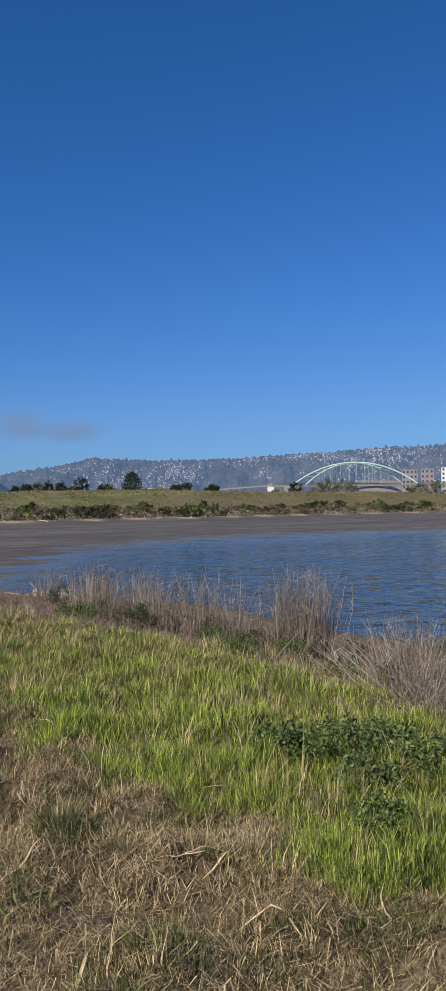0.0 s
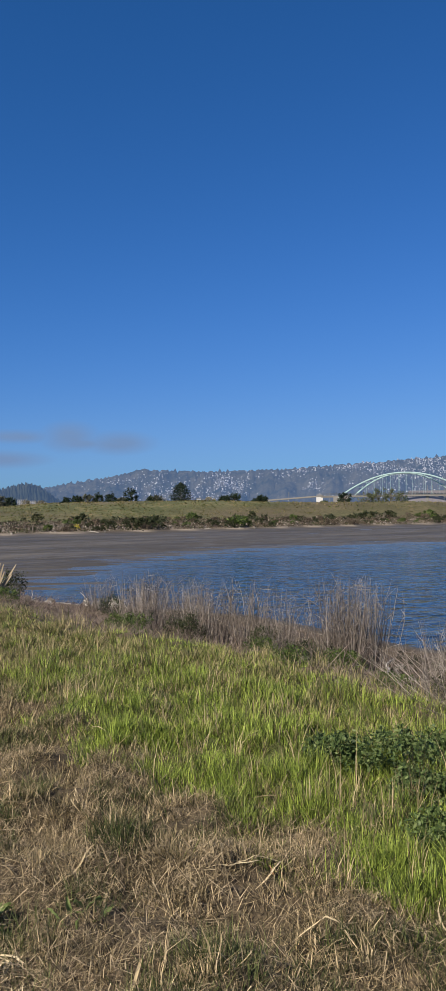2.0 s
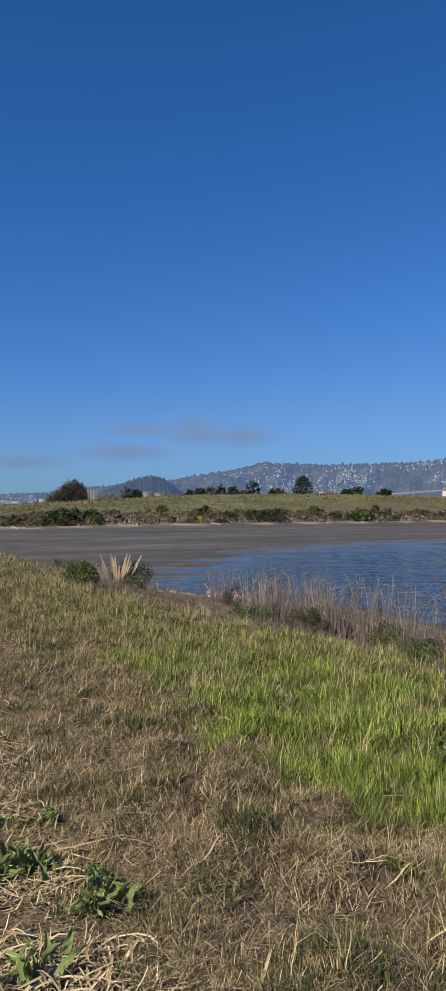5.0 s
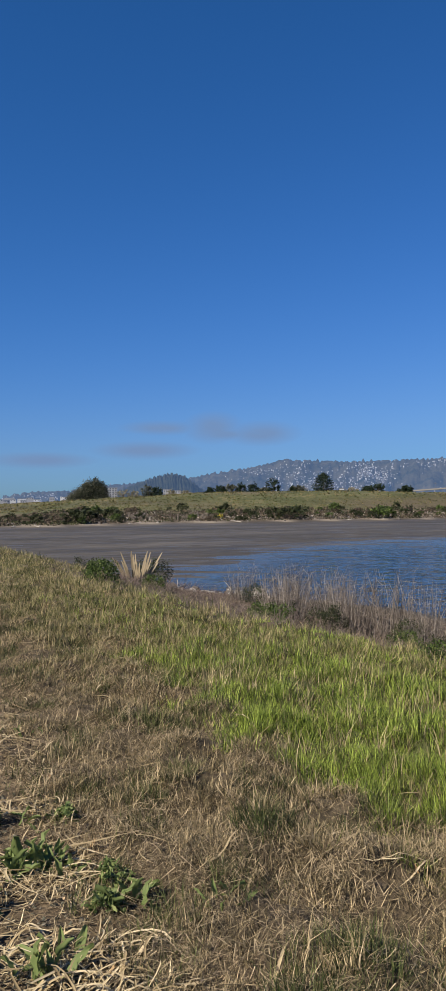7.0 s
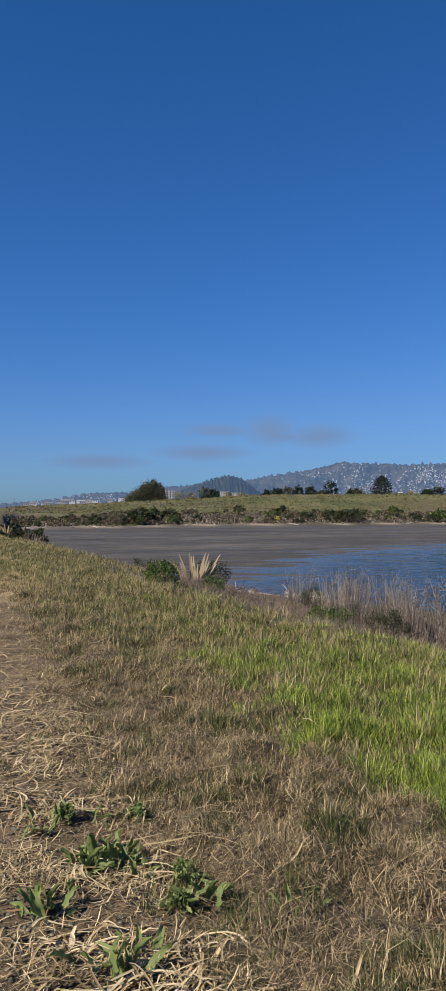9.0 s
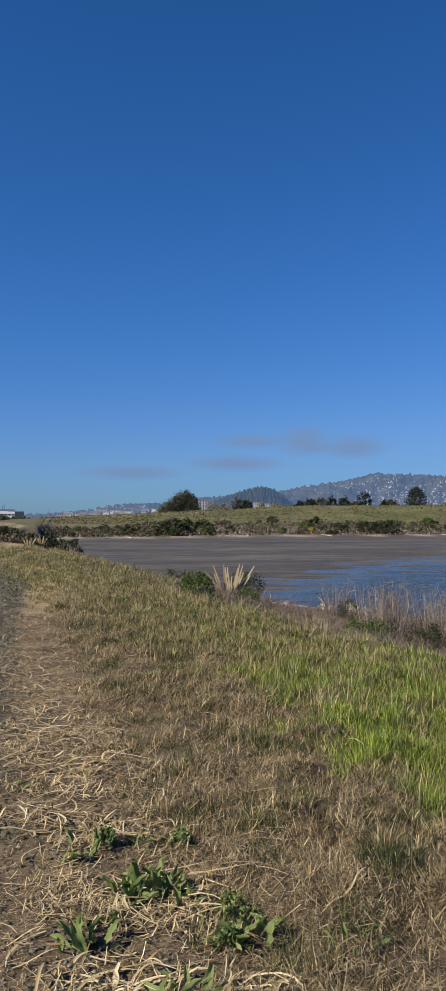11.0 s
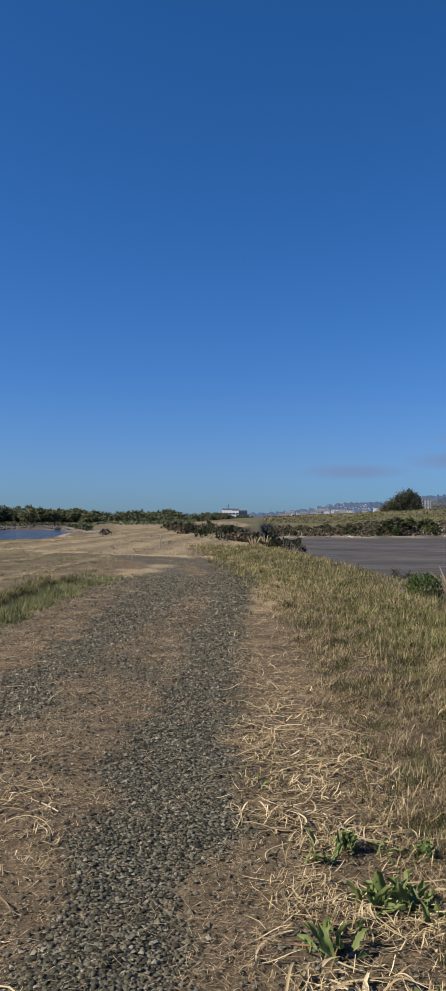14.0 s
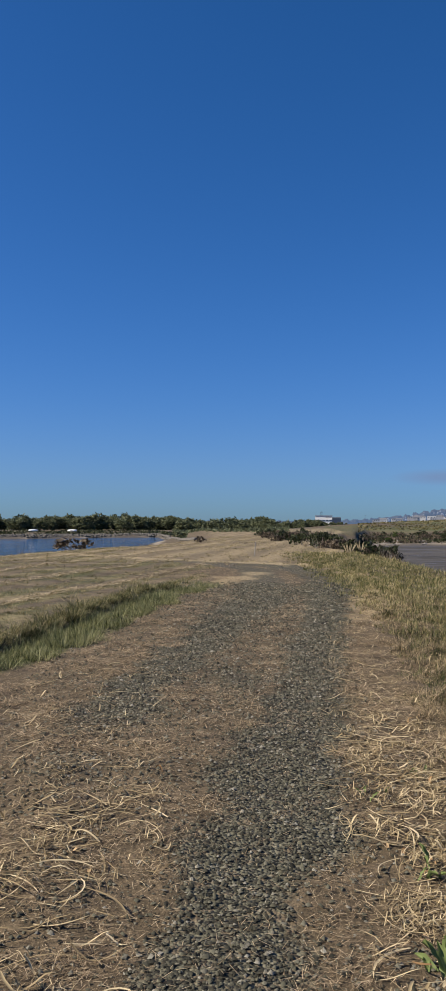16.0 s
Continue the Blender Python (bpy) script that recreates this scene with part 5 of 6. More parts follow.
def dry_weight(x, y):
    left = np.interp(y, [0, 3, 6, 10, 20, 32], [1.15, 1.15, 1.35, 1.9, 2.6, 2.9])
    return smooth_step(-0.25, 0.25, x - left + 0.15 * wavy(x, y, 0.4, 12)) * (1 - 0.85 * zone_green(x, y)) * (1 - smooth_step(0, 1.5, x - berm_right(y)))


grass("dry_grass", "short dry brown grass beside the track", 303, 220000, (0.8, 5.2, -5, 20), lambda x, y: dry_weight(x, y) * NEAR(x, y) * clumpy(x, y, 0.09, 52, 0.22) * clumpy(x, y, 0.35, 53, 0.5), (0.02, 0.08), (0.0035, 0.0062), (0.2, 1.5), M["dry_blade"], 1, 0.10, 9)
grass("dry_grass_tufts", "taller tufts of dead grass", 304, 14000, (1.0, 4.6, -5, 16), lambda x, y: dry_weight(x, y) * NEAR(x, y) * smooth_step(0.2, 0.6, wavy(x, y, 0.2, 15)), (0.04, 0.11), (0.003, 0.005), (0.1, 0.9), M["dry_blade"], 2, 0.10, 9)
grass("green_sprouts", "scattered dark green sprouts in the dry grass", 305, 60000, (0.9, 5, -5, 14), lambda x, y: dry_weight(x, y) * NEAR(x, y) * smooth_step(-0.1, 0.5, wavy(x, y, 0.3, 16)), (0.03, 0.10), (0.0036, 0.006), (0.1, 1.2), M["sprout"], 1, 0.09, 8)


def strip_weight(x, y):
    d = np.abs(x - ledge(y) - 0.45 + 0.2 * wavy(x, y, 0.8, 41))
    patch = smooth_step(-0.5, 0.3, wavy(x, y, 0.3, 42))
    return (1 - smooth_step(0.25, 0.5, d)) * (0.15 + 0.85 * patch) * smooth_step(6, 8, y) * (1 - smooth_step(18, 22, y))


def lip_weight(x, y):
    d = ledge(y) + 0.10 * wavy(x, y, 0.5, 71) - x
    return smooth_step(0.0, 0.06, d) * (1 - smooth_step(0.12, 0.5, d)) * (0.25 + 0.75 * smooth_step(-0.5, 0.2, wavy(x, y, 0.35, 72))) * smooth_step(5, 8, y) * (1 - smooth_step(19, 22.5, y))


grass("verge_grass", "ragged green and dry grass along the track verge", 306, 34000, (-5, 0.2, 6, 23), strip_weight, (0.05, 0.17), (0.005, 0.010), (0.1, 1.0), M["verge_green"], 1, 0.02)
grass("lip_grass", "ragged olive grass hanging over the lip of the mown field", 312, 16000, (-5, 0, 5, 23), lip_weight, (0.06, 0.2), (0.005, 0.010), (0.3, 1.6), M["verge_blade"], 2, 0.02)


def field_weight(x, y):
    s = np.where(y < 22, ledge(y) - 0.05, np.interp(y, [22, 30, 36], [-1.2, -0.9, -6]))
    return (1 - smooth_step(-0.3, 0.2, x - s)) * fall(12)(x, y) * (0.12 + 0.88 * smooth_step(-0.5, 0.5, np.sin((x - 0.2 * y + 0.3 * wavy(x, y, 3.0, 20)) * 4.8)))


grass("mown_field_stubble", "mown straw-coloured stubble of the field", 307, 100000, (-15, 0, 5, 70), field_weight, (0.02, 0.085), (0.006, 0.012), (0.3, 2.0), M["field_blade"], 1, 0.04)


def spit_weight(x, y):
    return smooth_step(28, 34, y) * (1 - smooth_step(-1.0, 0.5, x - np.interp(y, [37, 49, 59, 80, 105], [6.6, 4.6, 3.4, 3.0, 2.0])))


grass("mown_spit_stubble", "mown straw stubble on the far end of the spit", 308, 26000, (-9, 8, 27, 100), spit_weight, (0.02, 0.10), (0.02, 0.035), (0.3, 2.0), M["field_blade"], 1, 0.004)


def lying(name, label, seed, n, region, weight, length, width, mat, segs=5, curl=1.0, rise=0.02, spread=0.75):
    """Cut stalks that lie on the ground, bent, each a shallow channel."""
    base, g = scatter(seed, n, *region, weight)
    n = len(base)
    L = length[0] + (length[1] - length[0]) * g.rand(n) ** 1.6
    W = (width[0] + (width[1] - width[0]) * g.rand(n)) * (1 + (0.07 if segs == 1 else 0.02) * np.maximum(np.hypot(base[:, 0], base[:, 1]) - 4, 0))
    a0, bend = g.normal(size=n) * spread + np.pi * g.randint(0, 2, n), g.normal(size=n) * curl
    t = np.linspace(0, 1, segs + 1)
    ang = a0[:, None] + bend[:, None] * (t - 0.5)
    step = np.stack([np.cos(ang), np.sin(ang)], -1) * (L / segs)[:, None, None]
    xy = base[:, None, :2] + np.cumsum(step, 1) - step.sum(1, keepdims=True) / 2
    lift = rise * (0.3 + g.rand(n))[:, None] * (1 + np.sin(t * np.pi * 2 * g.rand(n)[:, None] + 6 * g.rand(n)[:, None])) * 0.5 + 0.006
    z = ground_z(xy[..., 0], xy[..., 1]) + lift
    w = W[:, None] * np.interp(t, [0, 0.2, 0.7, 1], [0.6, 1, 0.8, 0.15])
    sx = np.stack([-np.sin(ang), np.cos(ang)], -1) * w[..., None] / 2
    mid = np.concatenate([xy, z[..., None]], -1)
    va = np.concatenate([xy - sx, (z + w * 0.25)[..., None]], -1)
    vb = np.concatenate([xy + sx, (z + w * 0.25)[..., None]], -1)
    v = np.stack([va, mid, vb], 2)
    i = np.arange(n * (segs + 1) * 3).reshape(n, segs + 1, 3)
    if segs < 3:
        v = v[:, :, [0, 2]]
        i = np.arange(n * (segs + 1) * 2).reshape(n, segs + 1, 2)
    q = np.stack([i[:, :-1, :-1], i[:, :-1, 1:], i[:, 1:, 1:], i[:, 1:, :-1]], -1).reshape(-1, 4)
    tagged(new(name, np_mesh(name, v, None, q, [mat], True)), label, "straw", kind="stuff")


def litter_right(x, y):
    c = np.interp(y, [2, 4, 7, 12, 20], [0.75, 0.85, 1.05, 1.5, 2.2])
    return (1 - smooth_step(0.15, 0.55, np.abs(x - c))) * NEAR(x, y) * np.interp(y, [2, 6, 8, 20], [1, 1, 0.35, 0.2])


def litter_left(x, y):
    return (1 - smooth_step(-1.1, -0.35, x + 0.12 * wavy(x, y, 0.5, 21))) * np.interp(y, [2, 4.2, 5.6, 12], [1, 1, 0.22, 0.08]) * NEAR(x, y) * smooth_step(-3.1, -2.2, x + 0.3 * wavy(x, y, 0.6, 78))


def litter_any(x, y):
    g = zones(x, y, True)[0]
    s = np.interp(y, [0, 6, 12, 20, 32], [-2.4, -2.6, -1.9, -1.2, -1.5])
    return (1 - 0.86 * g) * smooth_step(-0.4, 0.3, x - s) * (1 - smooth_step(-0.2, 0.5, x - np.interp(y, [0, 6, 12, 20, 30], [1.3, 1.5, 2.1, 2.7, 3.0]))) * fall(5)(x, y)


lying("straw_litter", "long pale cut stalks strewn along the track", 320, 780, (-0.2, 2.0, -3, 12), lambda x, y: litter_right(x, y) * clumpy(x, y, 0.25, 54, 0.08), (0.10, 0.34), (0.006, 0.014), M["straw"], 6, 1.2, 0.045, 0.8)
lying("cut_stems", "mid-length cut stems piled along the track", 325, 3500, (-0.2, 2.2, -3, 14), lambda x, y: litter_right(x, y) * clumpy(x, y, 0.2, 55, 0.1), (0.03, 0.15), (0.003, 0.0065), M["straw"], 3, 1.1, 0.05, 1.1)
lying("straw_litter", "long pale cut stalks strewn along the track", 321, 1150, (-3.2, 0.2, -3, 9), lambda x, y: litter_left(x, y) * clumpy(x, y, 0.25, 56, 0.08), (0.10, 0.34), (0.006, 0.014), M["straw"], 6, 1.2, 0.045, 0.8)
lying("cut_stems", "mid-length cut stems piled along the track", 326, 3900, (-3.2, 0.2, -3, 10), lambda x, y: litter_left(x, y) * clumpy(x, y, 0.2, 57, 0.1), (0.03, 0.15), (0.003, 0.0065), M["straw"], 3, 1.1, 0.05, 1.1)
lying("curled_husks", "short broad orange-tan husks among the straw", 329, 70, (-2.6, 3.2, 1.5, 8), lambda x, y: np.maximum(litter_right(x, y), 0.3 * litter_left(x, y)) + 0.08 * dry_weight(x, y) * NEAR(x, y), (0.03, 0.09), (0.010, 0.020), M["husk"], 4, 1.5, 0.04, 1.5)
lying("short_straw", "short chopped straw over the track", 322, 95000, (-3.5, 3.3, -4, 32), lambda x, y: litter_any(x, y) * clumpy(x, y, 0.4, 58, 0.35) * clumpy(x, y, 0.12, 59, 0.3), (0.015, 0.07), (0.003, 0.006), M["chaff"], 1, 0.7, 0.016, 1.0)
lying("thatch", "matted dead stems in the dry grass", 323, 64000, (0.7, 4.2, -5, 18), lambda x, y: dry_weight(x, y) * NEAR(x, y) * clumpy(x, y, 0.3, 60, 0.35), (0.03, 0.11), (0.005, 0.0085), M["thatch"], 1, 1.2, 0.05, 1.5)
grass("field_tufts", "low olive tufts between the mown rows", 311, 12000, (-15, 0, 7, 70), lambda x, y: (field_weight(x, y) > 0.001) * clumpy(x, y, 0.9, 61, 0.0) * clumpy(x, y, 0.25, 62, 0.1) * fall(14)(x, y), (0.03, 0.11), (0.010, 0.018), (0.3, 1.6), M["verge_blade"], 1, 0.02)
lying("scattered_straw", "scattered straw in drifts along the track", 328, 34000, (-3.4, 3.4, 5.5, 30), lambda x, y: litter_any(x, y) / fall(5)(x, y) * fall(11)(x, y) * clumpy(x, y, 0.5, 63, 0.06) * clumpy(x, y, 0.16, 64, 0.2), (0.03, 0.11), (0.005, 0.009), M["chaff"], 1, 0.9, 0.03, 0.8)


def windrow(x, y):
    c = x - 0.2 * y + 0.25 * wavy(x, y, 3.0, 20)
    edge = np.interp(y, [0, 6, 9.3, 15.5, 21, 30, 36, 70], [-2.6, -3.6, -3.2, -2.6, -1.4, -1.0, -3, -3])
    return (np.abs(c / 2.6 - np.round(c / 2.6)) < 0.09) * (x < edge) * (x > berm_left(y)) * fall(14)(x, y)


lying("windrows", "faint rows of cut hay across the mown field", 327, 16000, (-15, 0, 7, 75), windrow, (0.08, 0.3), (0.012, 0.028), M["straw"], 1, 0.7, 0.04, 1.0)
lying("loose_stalks", "single bleached stalks lying in the dry grass", 324, 130, (1.2, 4.2, 1.4, 9), lambda x, y: dry_weight(x, y) * NEAR(x, y), (0.12, 0.35), (0.006, 0.012), M["straw"], 6, 0.6, 0.06, 1.2)


def gravel():
    g = np.random.RandomState(330)
    parts = []
    for n in (52000,):
        x, y = g.uniform(-2.4, 2.6, n * 5), 2.2 + 20 * g.rand(n * 5) ** 2.0
        w = zones(x, y, True)[0] ** 1.3 + 0.36 * (x > -2.2) * (x < 1.1)
        k = np.where(g.rand(n * 5) < w)[0][:n]
        s = (0.0045 + 0.0085 * g.rand(len(k)) ** 2) * (1 + 0.085 * (y[k] - 2))
        parts.append(np.column_stack([x[k], y[k], s]))
    p = np.concatenate(parts)
    n = len(p)
    o = np.array([[1, 0, 0], [0, 1, 0], [-1, 0, 0], [0, -1, 0], [0, 0, 0.8], [0, 0, -0.6]], float)
    v = o[None] * (0.6 + 0.7 * g.rand(n, 6, 1)) + g.normal(size=(n, 6, 3)) * 0.16
    a = g.rand(n) * 6.28
    c, s = np.cos(a)[:, None], np.sin(a)[:, None]
    v = np.stack([v[..., 0] * c - v[..., 1] * s, v[..., 0] * s + v[..., 1] * c, v[..., 2]], -1) * p[:, 2][:, None, None]
    v += np.column_stack([p[:, :2], ground_z(p[:, 0], p[:, 1]) + p[:, 2] * 0.35])[:, None]
    f = np.array([[0, 1, 4], [1, 2, 4], [2, 3, 4], [3, 0, 4]])
    tagged(new("gravel", np_mesh("gravel", v, (np.arange(n) * 6)[:, None, None] + f, None, [M["gravel"]])), "loose grey crushed stone on the wheel tracks", "gravel", kind="stuff")


gravel()

# ---- broad-leaved weeds ----


def weed_leaf_mesh(seed):
    g = np.random.RandomState(seed)
    n, L, W = 7, 0.14, 0.0195
    t = np.linspace(0, 1, n)
    w = W * np.sin(np.pi * np.clip(t * 0.93 + 0.05, 0, 1)) ** 0.8 * (1 - 0.35 * t)
    x = L * t
    z = 0.55 * L * (t - 0.75 * t**2) + 0.004 * g.normal(size=n)
    rim = 0.012 + 0.008 * g.normal(size=n)
    v = np.stack([np.stack([x, -w, z + rim], 1), np.stack([x, -w * 0.5, z + rim * 0.3 + 0.004], 1), np.stack([x, 0 * x, z], 1), np.stack([x, w * 0.5, z + rim * 0.3 + 0.004], 1), np.stack([x, w, z + rim], 1)], 1)
    i = np.arange(n * 5).reshape(n, 5)
    q = np.stack([i[:-1, :-1], i[:-1, 1:], i[1:, 1:], i[1:, :-1]], -1).reshape(-1, 4)
    return np_mesh("leaf", v, None, q, [M["dock_leaf"]], True)


LEAVES = [weed_leaf_mesh(340 + i) for i in range(4)]


def dock(x, y, n, size, seed):
    g = np.random.RandomState(seed)
    ob = new("broadleaf_weed")
    ob.matrix_world = pose(*land(x, y))
    tagged(ob, "broad-leaved green weed growing in the cut straw", "plant", "weeds beside the track")
    for i in range(n):
        o = part("leaf", LEAVES[i % 4], None, ob)
        s = size * (0.6 + 0.6 * g.rand())
        o.matrix_basis = Matrix.LocRotScale(Vector(g.normal(size=3) * [0.055, 0.055, 0]), Euler((0.4 * g.normal(), radians(-72 + 75 * g.rand()), i * 2.4 + g.rand())), Vector((s, s * 1.1, s)))


for i, (x, y, n, s) in enumerate(((0.91, 3.43, 26, 1.05), (1.09, 3.32, 14, 0.8), (1.21, 2.94, 14, 0.9), (0.63, 3.12, 14, 0.95), (0.79, 2.63, 15, 0.9), (1.07, 3.83, 9, 0.7), (1.5, 2.75, 9, 0.6), (0.72, 3.85, 9, 0.7), (0.6, 4.9, 4, 0.5), (0.98, 5.3, 4, 0.5), (1.35, 5.4, 6, 0.6))):
    dock(x, y, n, s, 350 + i)


def leafy_weed(x, y, w, h, seed):
    me = shrub_mesh("weed_crown", seed, w, h, M["weed_leaf"], 110, 16, 0.015)
    place("leafy_weed", me, x, y, 1, seed, -0.02, "bluish-green bushy weed among the tall grass", "plant", "weeds on the shoulder")


for i, (x, y, w, h) in enumerate(((3.75, 3.2, 0.5, 0.2), (4.1, 2.75, 0.5, 0.2), (3.55, 2.85, 0.4, 0.17), (3.1, 2.33, 0.36, 0.16), (4.35, 3.35, 0.4, 0.2), (3.55, 3.5, 0.35, 0.17), (4.0, 2.35, 0.4, 0.18))):
    leafy_weed(x, y, w, h, 370 + i)



def low_weed(x, y, w, seed):
    me = shrub_mesh("low_weed_leaves", seed, w, 0.09, M["dock_leaf"], 46, 7, 0.013)
    place("low_weed", me, x, y, 1, seed, -0.01, "low patch of small rounded green weed leaves", "plant", "weeds beside the track")


for i, (x, y, w) in enumerate(((1.2, 3.14, 0.15), (1.08, 2.95, 0.12), (1.2, 3.83, 0.13), (0.86, 3.93, 0.11))):
    low_weed(x, y, w, 380 + i)

# ---- bank of the lagoon ----


def bank_weight(x, y):
    s = x - berm_right(y)
    return smooth_step(-0.2, 0.8, s) * (1 - smooth_step(9, 12.5, s)) * fall(18)(x, y)


grass("bank_twigs", "weathered twig litter and low dead stems on the bank", 380, 90000, (4.5, 22, 1, 44), lambda x, y: bank_weight(x, y) * clumpy(x, y, 0.4, 67, 0.3), (0.03, 0.17), (0.003, 0.007), (0.3, 1.8), M["mauve_twig"], 1, 0.05)
grass("bank_grass", "thin olive grass among the dead stems", 381, 9000, (4.5, 12, 1, 36), lambda x, y: bank_weight(x, y) * (1 - smooth_step(0.5, 2.0, x - berm_right(y))), (0.06, 0.2), (0.003, 0.006), (0.2, 0.9), M["olive_blade"], 2, 0.05)
STALKS = [stalk_mesh("dead_stems", 400 + i, 110, 0.75, 1.2, M["grey_twig"], 0.0062, 3, 0.11) for i in range(4)]
SPRAWL = [stalk_mesh("fallen_stems", 410 + i, 90, 1.0, 0.9, M["grey_twig"], 0.006, 3, 0.9) for i in range(2)]
TANGLE = [stalk_mesh("tangled_stems", 420 + i, 66, 1.6, 0.5, M["mauve_twig"], 0.0065, 2, 0.7) for i in range(3)]
BRUSH = (
     (10.2, 16.7, 1.25), (11.3, 15.7, 1.3), (11.9, 15.0, 1.3), (11.6, 16.6, 1.15), (12.3, 14.2, 1.2),
    (11.3, 13.2, 0.7), (13.0, 19.2, 1.2), (12.2, 20.4, 1.15), (11.5, 18.8, 1.2), (12.9, 24.0, 1.0), (13.4, 21.6, 0.9),
    (7.1, 5.5, 0.72), (6.6, 4.9, 0.75), (7.6, 5.6, 0.7), (6.3, 4.5, 0.62), (9.4, 6.2, 0.6), (12.6, 17.6, 1.0),
)
for i, (x, y, s) in enumerate(BRUSH):
    place("dead_brush", STALKS[i % 4], x, y, s, i * 1.7, -0.03, "clump of tall grey dead stalks on the lagoon bank", "shrub", "dead brush on the bank")
for i, (x, y) in enumerate(((9.72, 9.45), (9.95, 9.6), (9.6, 9.75), (9.85, 9.3), (9.55, 9.4))):
    place("dead_brush", STALKS[i % 4], x, y, 0.88, i * 1.1, -0.03, "dense upright sheaf of grey dead stalks by the water", "shrub", "dead brush on the bank", squash=1.55)
for i, (x, y, s) in enumerate(((6.0, 4.5, 0.7), (5.7, 3.9, 0.6), (6.9, 4.7, 0.8), (7.6, 5.8, 0.8), (7.3, 5.2, 0.7), (5.6, 3.4, 0.55), (7.9, 6.3, 0.6))):
    place("fallen_brush", SPRAWL[i % 2], x, y, s, i * 2.1, -0.02, "fallen grey stalks sprawled over the bank", "shrub", "dead brush on the bank")
gb = np.random.RandomState(77)
for i in range(14):
    y = 3 + 33 * gb.rand()
    x = berm_right(y) + 0.9 + 9.5 * gb.rand()
    place("low_brush", TANGLE[i % 3], x, y, 0.5 + 0.4 * gb.rand(), i * 1.3, -0.03, "low tangle of mauve-brown dead stems on the bank", "shrub", "low brush on the bank")
for i in range(22):
    y = 11 + 16 * gb.rand()
    x = berm_right(y) + 1.2 + 7.0 * gb.rand()
    place("low_brush", TANGLE[i % 3], x, y, 0.4 + 0.3 * gb.rand(), i * 1.7, -0.03, "low tangle of mauve-brown dead stems on the bank", "shrub", "low brush on the bank")
GREENS = [shrub_mesh("bank_crown", 430 + i, 1.2, 0.6, M["sage_leaf"], 90, 14, 0.035) for i in range(2)]
DARKS = [shrub_mesh("bank_crown", 440 + i, 2.2, 1.5, M["coyote_leaf"], 120, 16, 0.055) for i in range(2)]
for i, (x, y, s) in enumerate(((8.6, 8.6, 0.55), (9.4, 9.2, 0.5), (10.2, 12.4, 0.6), (8.4, 14.2, 0.7), (9.0, 15.8, 0.6), (6.4, 5.6, 0.35), (8.0, 19.6, 0.6), (5.9, 6.6, 0.4))):
    place("green_bush", GREENS[i % 2], x, y, s, i, -0.03, "low green leafy bush among dead stalks", "shrub", "green bushes on the bank")
place("green_bush", DARKS[0], 9.8, 6.9, 0.42, 0.3, -0.05, "dense dark green bush on the lagoon bank", "shrub")
place("green_bush", GREENS[0], 5.95, 17.6, 0.72, 0.5, -0.05, "rounded bright green bush at the berm edge", "shrub", squash=1.25)
place("green_bush", GREENS[1], 6.12, 18.1, 0.6, 2.5, -0.05, "rounded bright green bush at the berm edge", "shrub", squash=1.2)
for i, (x, y, s) in enumerate(((8.4, 19.2, 0.75), (9.2, 21.0, 0.8), (9.0, 23.4, 0.8), (10.4, 24.6, 0.9), (8.2, 24.8, 0.7), (11.0, 27.2, 0.9), (9.6, 27.6, 0.8), (11.4, 30.2, 0.9), (10.0, 31.4, 0.8), (12.2, 33.0, 0.9), (8.0, 21.4, 0.6), (12.0, 24.8, 0.9), (13.4, 29.4, 0.8), (7.4, 17.2, 0.5), (7.8, 15.4, 0.55), (8.4, 13.0, 0.55))):
    place("low_brush", TANGLE[i % 3], x, y, s, i * 1.9, -0.03, "low tangle of mauve-brown dead stems on the bank", "shrub", "low brush on the bank")
place("dark_bush", DARKS[0], 15.0, 37.2, 0.85, 0.8, -0.05, "dark green bush behind dry flax leaves", "shrub")
place("dark_bush", DARKS[1], 12.4, 39.4, 0.7, 1.8, -0.05, "dark green bush behind dry flax leaves", "shrub")


def flax(x, y, size, n, seed, label):
    g = np.random.RandomState(seed)
    ob = new("flax_clump")
    ob.matrix_world = pose(*land(x, y), 0, 0, -20)
    tagged(ob, label, "plant")
    for i in range(n):
        t = np.linspace(0, 1, 5)
        f = (i + 0.5) / n * 2 - 1
        L = size * (0.6 + 0.45 * g.rand())
        lean = f * 0.55 + g.normal() * 0.05
        c = np.stack([L * lean * t + f * 0.18 * size, 0.2 * g.normal() * t * L, L * t * (1 - 0.2 * abs(lean) * t)], 1)
        w = size * 0.075 * np.array([0.6, 1, 1.0, 0.75, 0.3])
        a = c + np.stack([-w * 0.42, w * 0.27, 0 * w], 1)
        b = c + np.stack([w * 0.42, -w * 0.27, 0 * w], 1)
        d = c + np.stack([w * 0.08, w * 0.12, 0 * w], 1)
        v = np.stack([a, d, b], 1)
        k = np.arange(15).reshape(5, 3)
        q = np.stack([k[:-1, :-1], k[:-1, 1:], k[1:, 1:], k[1:, :-1]], -1).reshape(-1, 4)
        part("leaf", np_mesh("leaf", v, None, q, [M["flax"]], True), None, ob)


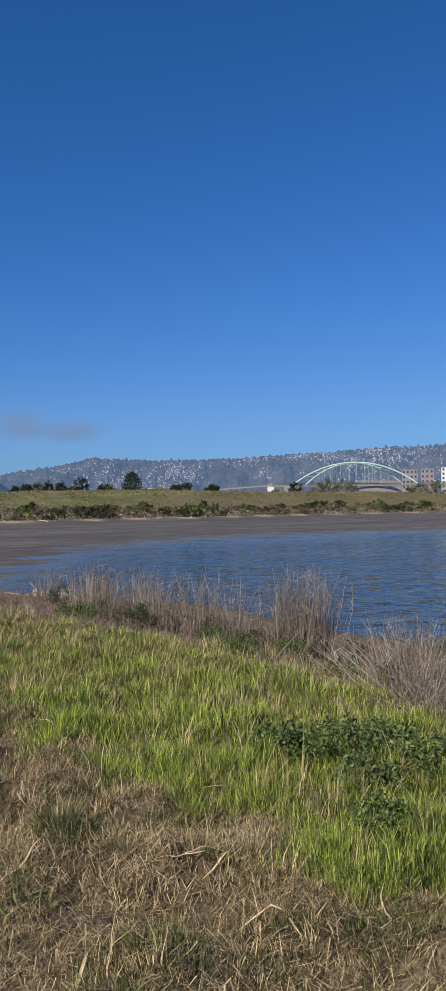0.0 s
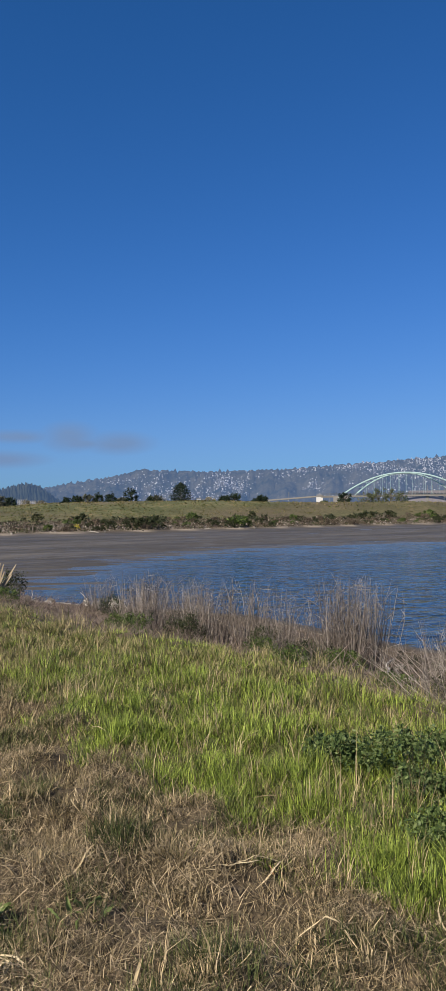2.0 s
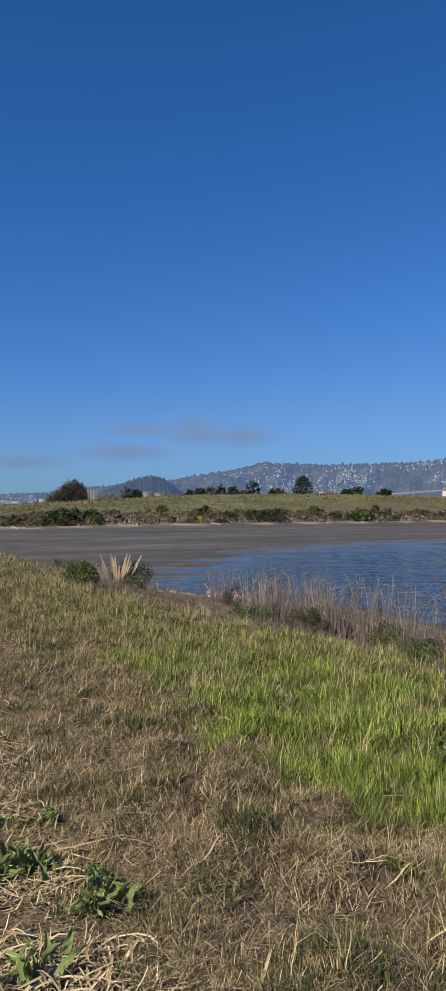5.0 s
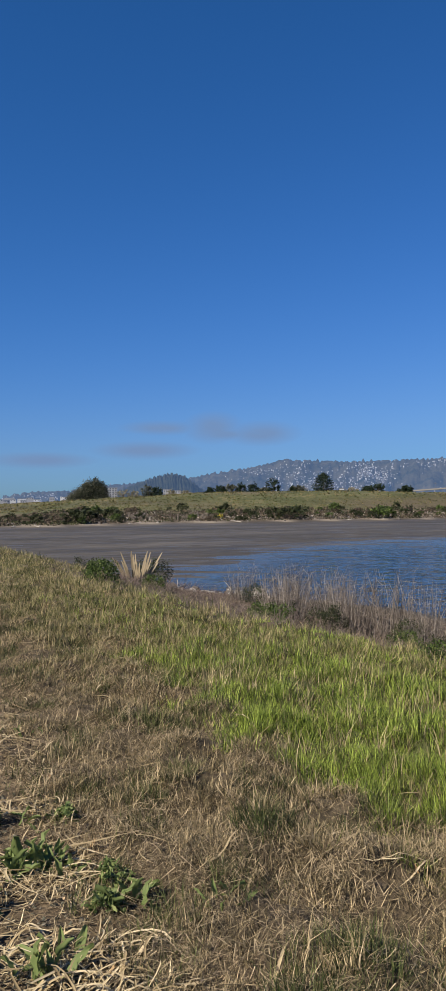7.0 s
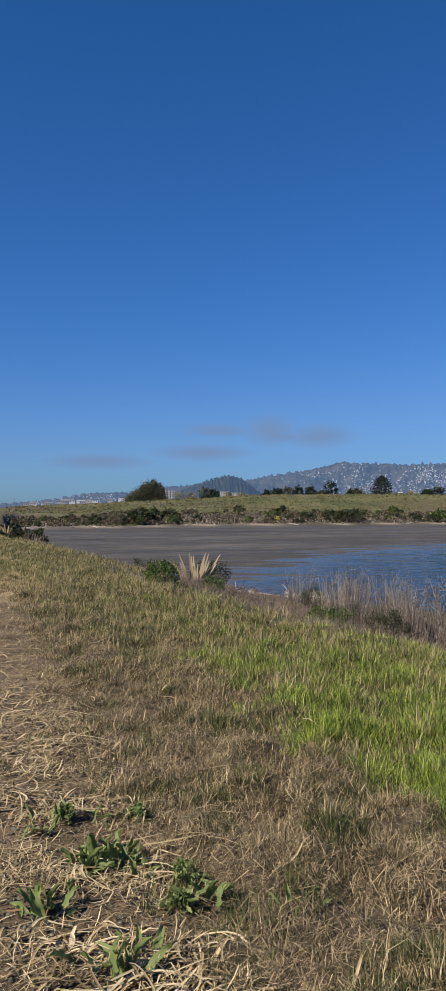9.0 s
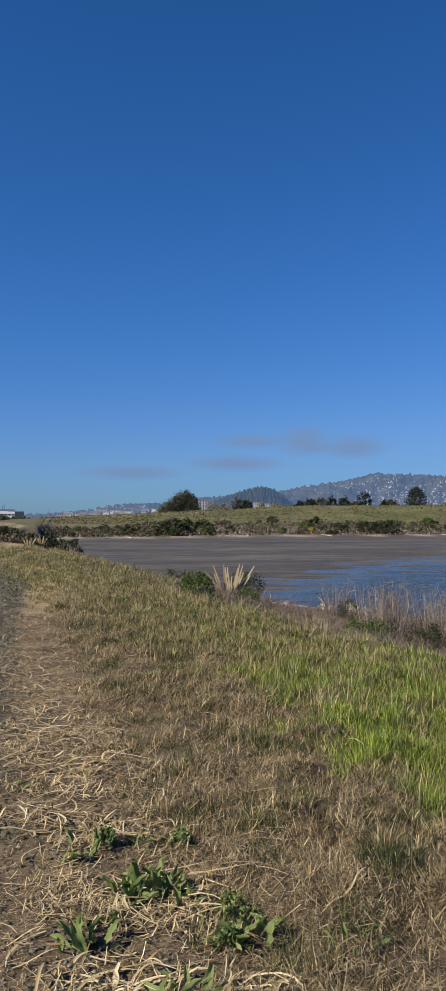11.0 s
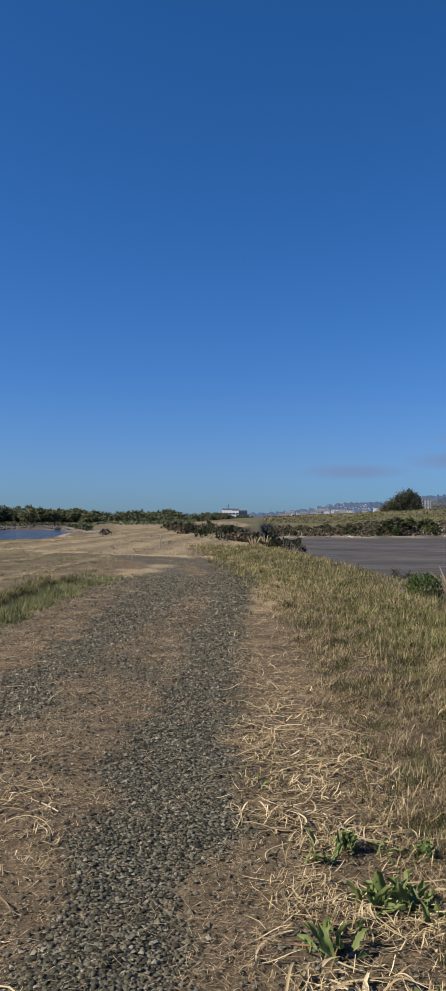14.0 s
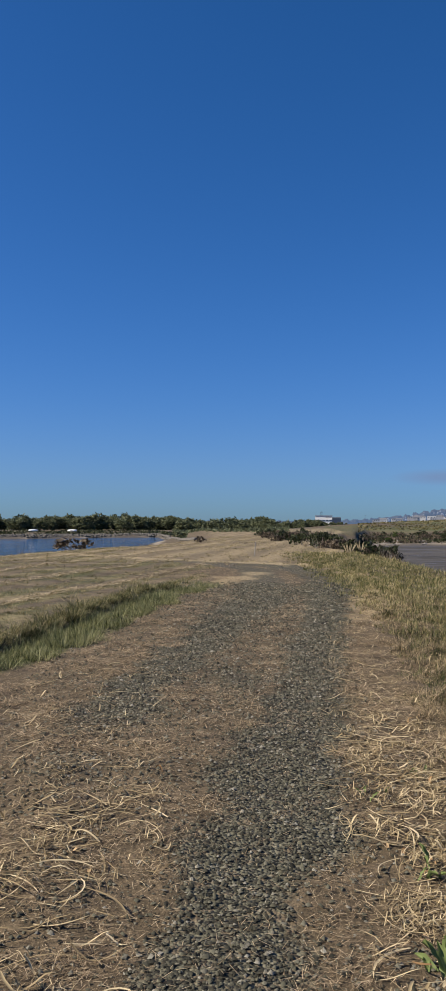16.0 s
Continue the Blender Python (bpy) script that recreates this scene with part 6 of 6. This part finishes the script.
flax(13.7, 35.8, 1.75, 20, 500, "fan of stiff dry tan flax leaves on the bank")
for i, (az, r, s) in enumerate(((7.4, 41, 0.6), (8.2, 43, 0.62), (9.6, 47, 0.6), (10.1, 46, 0.55), (10.7, 48, 0.5), (4.5, 55, 0.5), (6.0, 62, 0.6))):
    x, y = polar(az, r)
    flax(x, y, s, 11, 510 + i, "small fan of dry pale flax leaves by the spit")
for i, (x, y, s, p) in enumerate(((15.3, 27.2, 0.85, True), (14.9, 28.0, 0.5, True), (13.2, 28.6, 0.45, True), (12.6, 29.4, 0.4, False), (14.0, 30.0, 0.5, False), (12.0, 27.0, 0.35, True),
                                  (13.6, 31.5, 0.55, False), (11.0, 12.0, 0.4, False), (12.6, 11.0, 0.35, True), (12.9, 10.2, 0.45, True), (11.6, 9.4, 0.35, True), (9.9, 8.4, 0.28, True), (16.4, 29.0, 0.6, False), (15.8, 31.4, 0.5, True), (17.0, 33.0, 0.5, False))):
    rock(x, y, s, p, i, "stones on the near bank")
for i, (x, y, ln, tr) in enumerate(((12.6, 29.2, 1.6, 20), (13.8, 26.6, 1.8, 70), (14.6, 32.0, 2.2, 160), (11.8, 10.6, 1.2, 35), (9.2, 7.8, 1.0, 140))):
    log(x, y, ln, 0.035, tr, 0.12, "thin bleached branch lying on the bank", 20 + i)
x, y = polar(-11.4, 49)
place("dead_shrub", SCRUB_BROWN[0], x, y, 0.95, 0, -0.05, "grey leafless bush at the field edge", "shrub", squash=0.6)
place("dry_shrub", SCRUB_BROWN[1], -3.0, 65.5, 0.32, 0, -0.02, "dark rust-brown rounded bush on the mown field", "shrub", squash=1.3)
for i, (az, r, s) in enumerate(((-14.6, 46, 0.3), (-8.0, 58, 0.25), (-6.6, 64, 0.25), (0.3, 60, 0.3), (-1.0, 30, 0.22))):
    x, y = polar(az, r)
    place("dead_shrub", SCRUB_STALK[i % 3], x, y, s, i, -0.03, "small dry bush at the field edge", "shrub", "dry bushes on the field", 0.7)


def stake(x, y):
    ob = new("marker_stake", bm_mesh("stake", boxed(((0.045, 0.045, 0.75), (0, 0, 0.3), (2, 3, 0), 0.006)), M["drift"]))
    ob.matrix_world = pose(*land(x, y))
    tagged(ob, "short weathered wooden stake standing in the mown straw", "stake")


stake(0.68, 39.2)


def dinghy(az, r, turn):
    """A small boat lying keel up."""
    x, y = polar(az, r)
    ob = new("upturned_boat")
    ob.matrix_world = pose(*land(x, y, 0.35), 0, 0, turn - az)
    tagged(ob, "small white boat lying keel up on the far dike", "boat", "boats on the far dike")
    t, a = np.meshgrid(np.linspace(-1, 1, 13), np.linspace(0, np.pi, 9), indexing="ij")
    w = 0.62 * (1 - np.abs(t) ** 2.6 * np.where(t > 0, 1.0, 0.4))
    v = np.stack([1.3 * t, w * np.cos(a), 0.55 * np.sin(a) ** 0.8 * (1 - 0.25 * t**2)], -1)
    i = np.arange(13 * 9).reshape(13, 9)
    q = np.stack([i[:-1, :-1], i[:-1, 1:], i[1:, 1:], i[1:, :-1]], -1).reshape(-1, 4)
    hull = part("hull", np_mesh("hull", v, None, q, [M["bright_wall"]], True), None, ob)
    part("keel", boxed(((2.3, 0.05, 0.1), (0, 0, 0.53))), M["roof_grey"], hull)
    part("gunwale", boxed(((2.3, 0.06, 0.07), (-0.05, 0.55, 0.03)), ((2.3, 0.06, 0.07), (-0.05, -0.55, 0.03))), M["roof_grey"], hull)


dinghy(-13.9, 240, 8)
dinghy(-11.3, 240, -12)
for i, (x, y, s) in enumerate(((10.2, 10.8, 0.3), (11.0, 9.4, 0.28), (10.6, 15.6, 0.38), (11.8, 14.2, 0.35), (12.6, 18.4, 0.35), (11.0, 18.0, 0.3), (9.5, 9.6, 0.3), (12.6, 22.6, 0.36), (11.2, 12.4, 0.3), (8.2, 6.4, 0.22), (6.4, 4.9, 0.2))):
    place("dark_bush", DARKS[i % 2], x, y, s, i * 0.9, -0.03, "low dark green growth at the foot of dead stalks", "shrub", "green bushes on the bank")
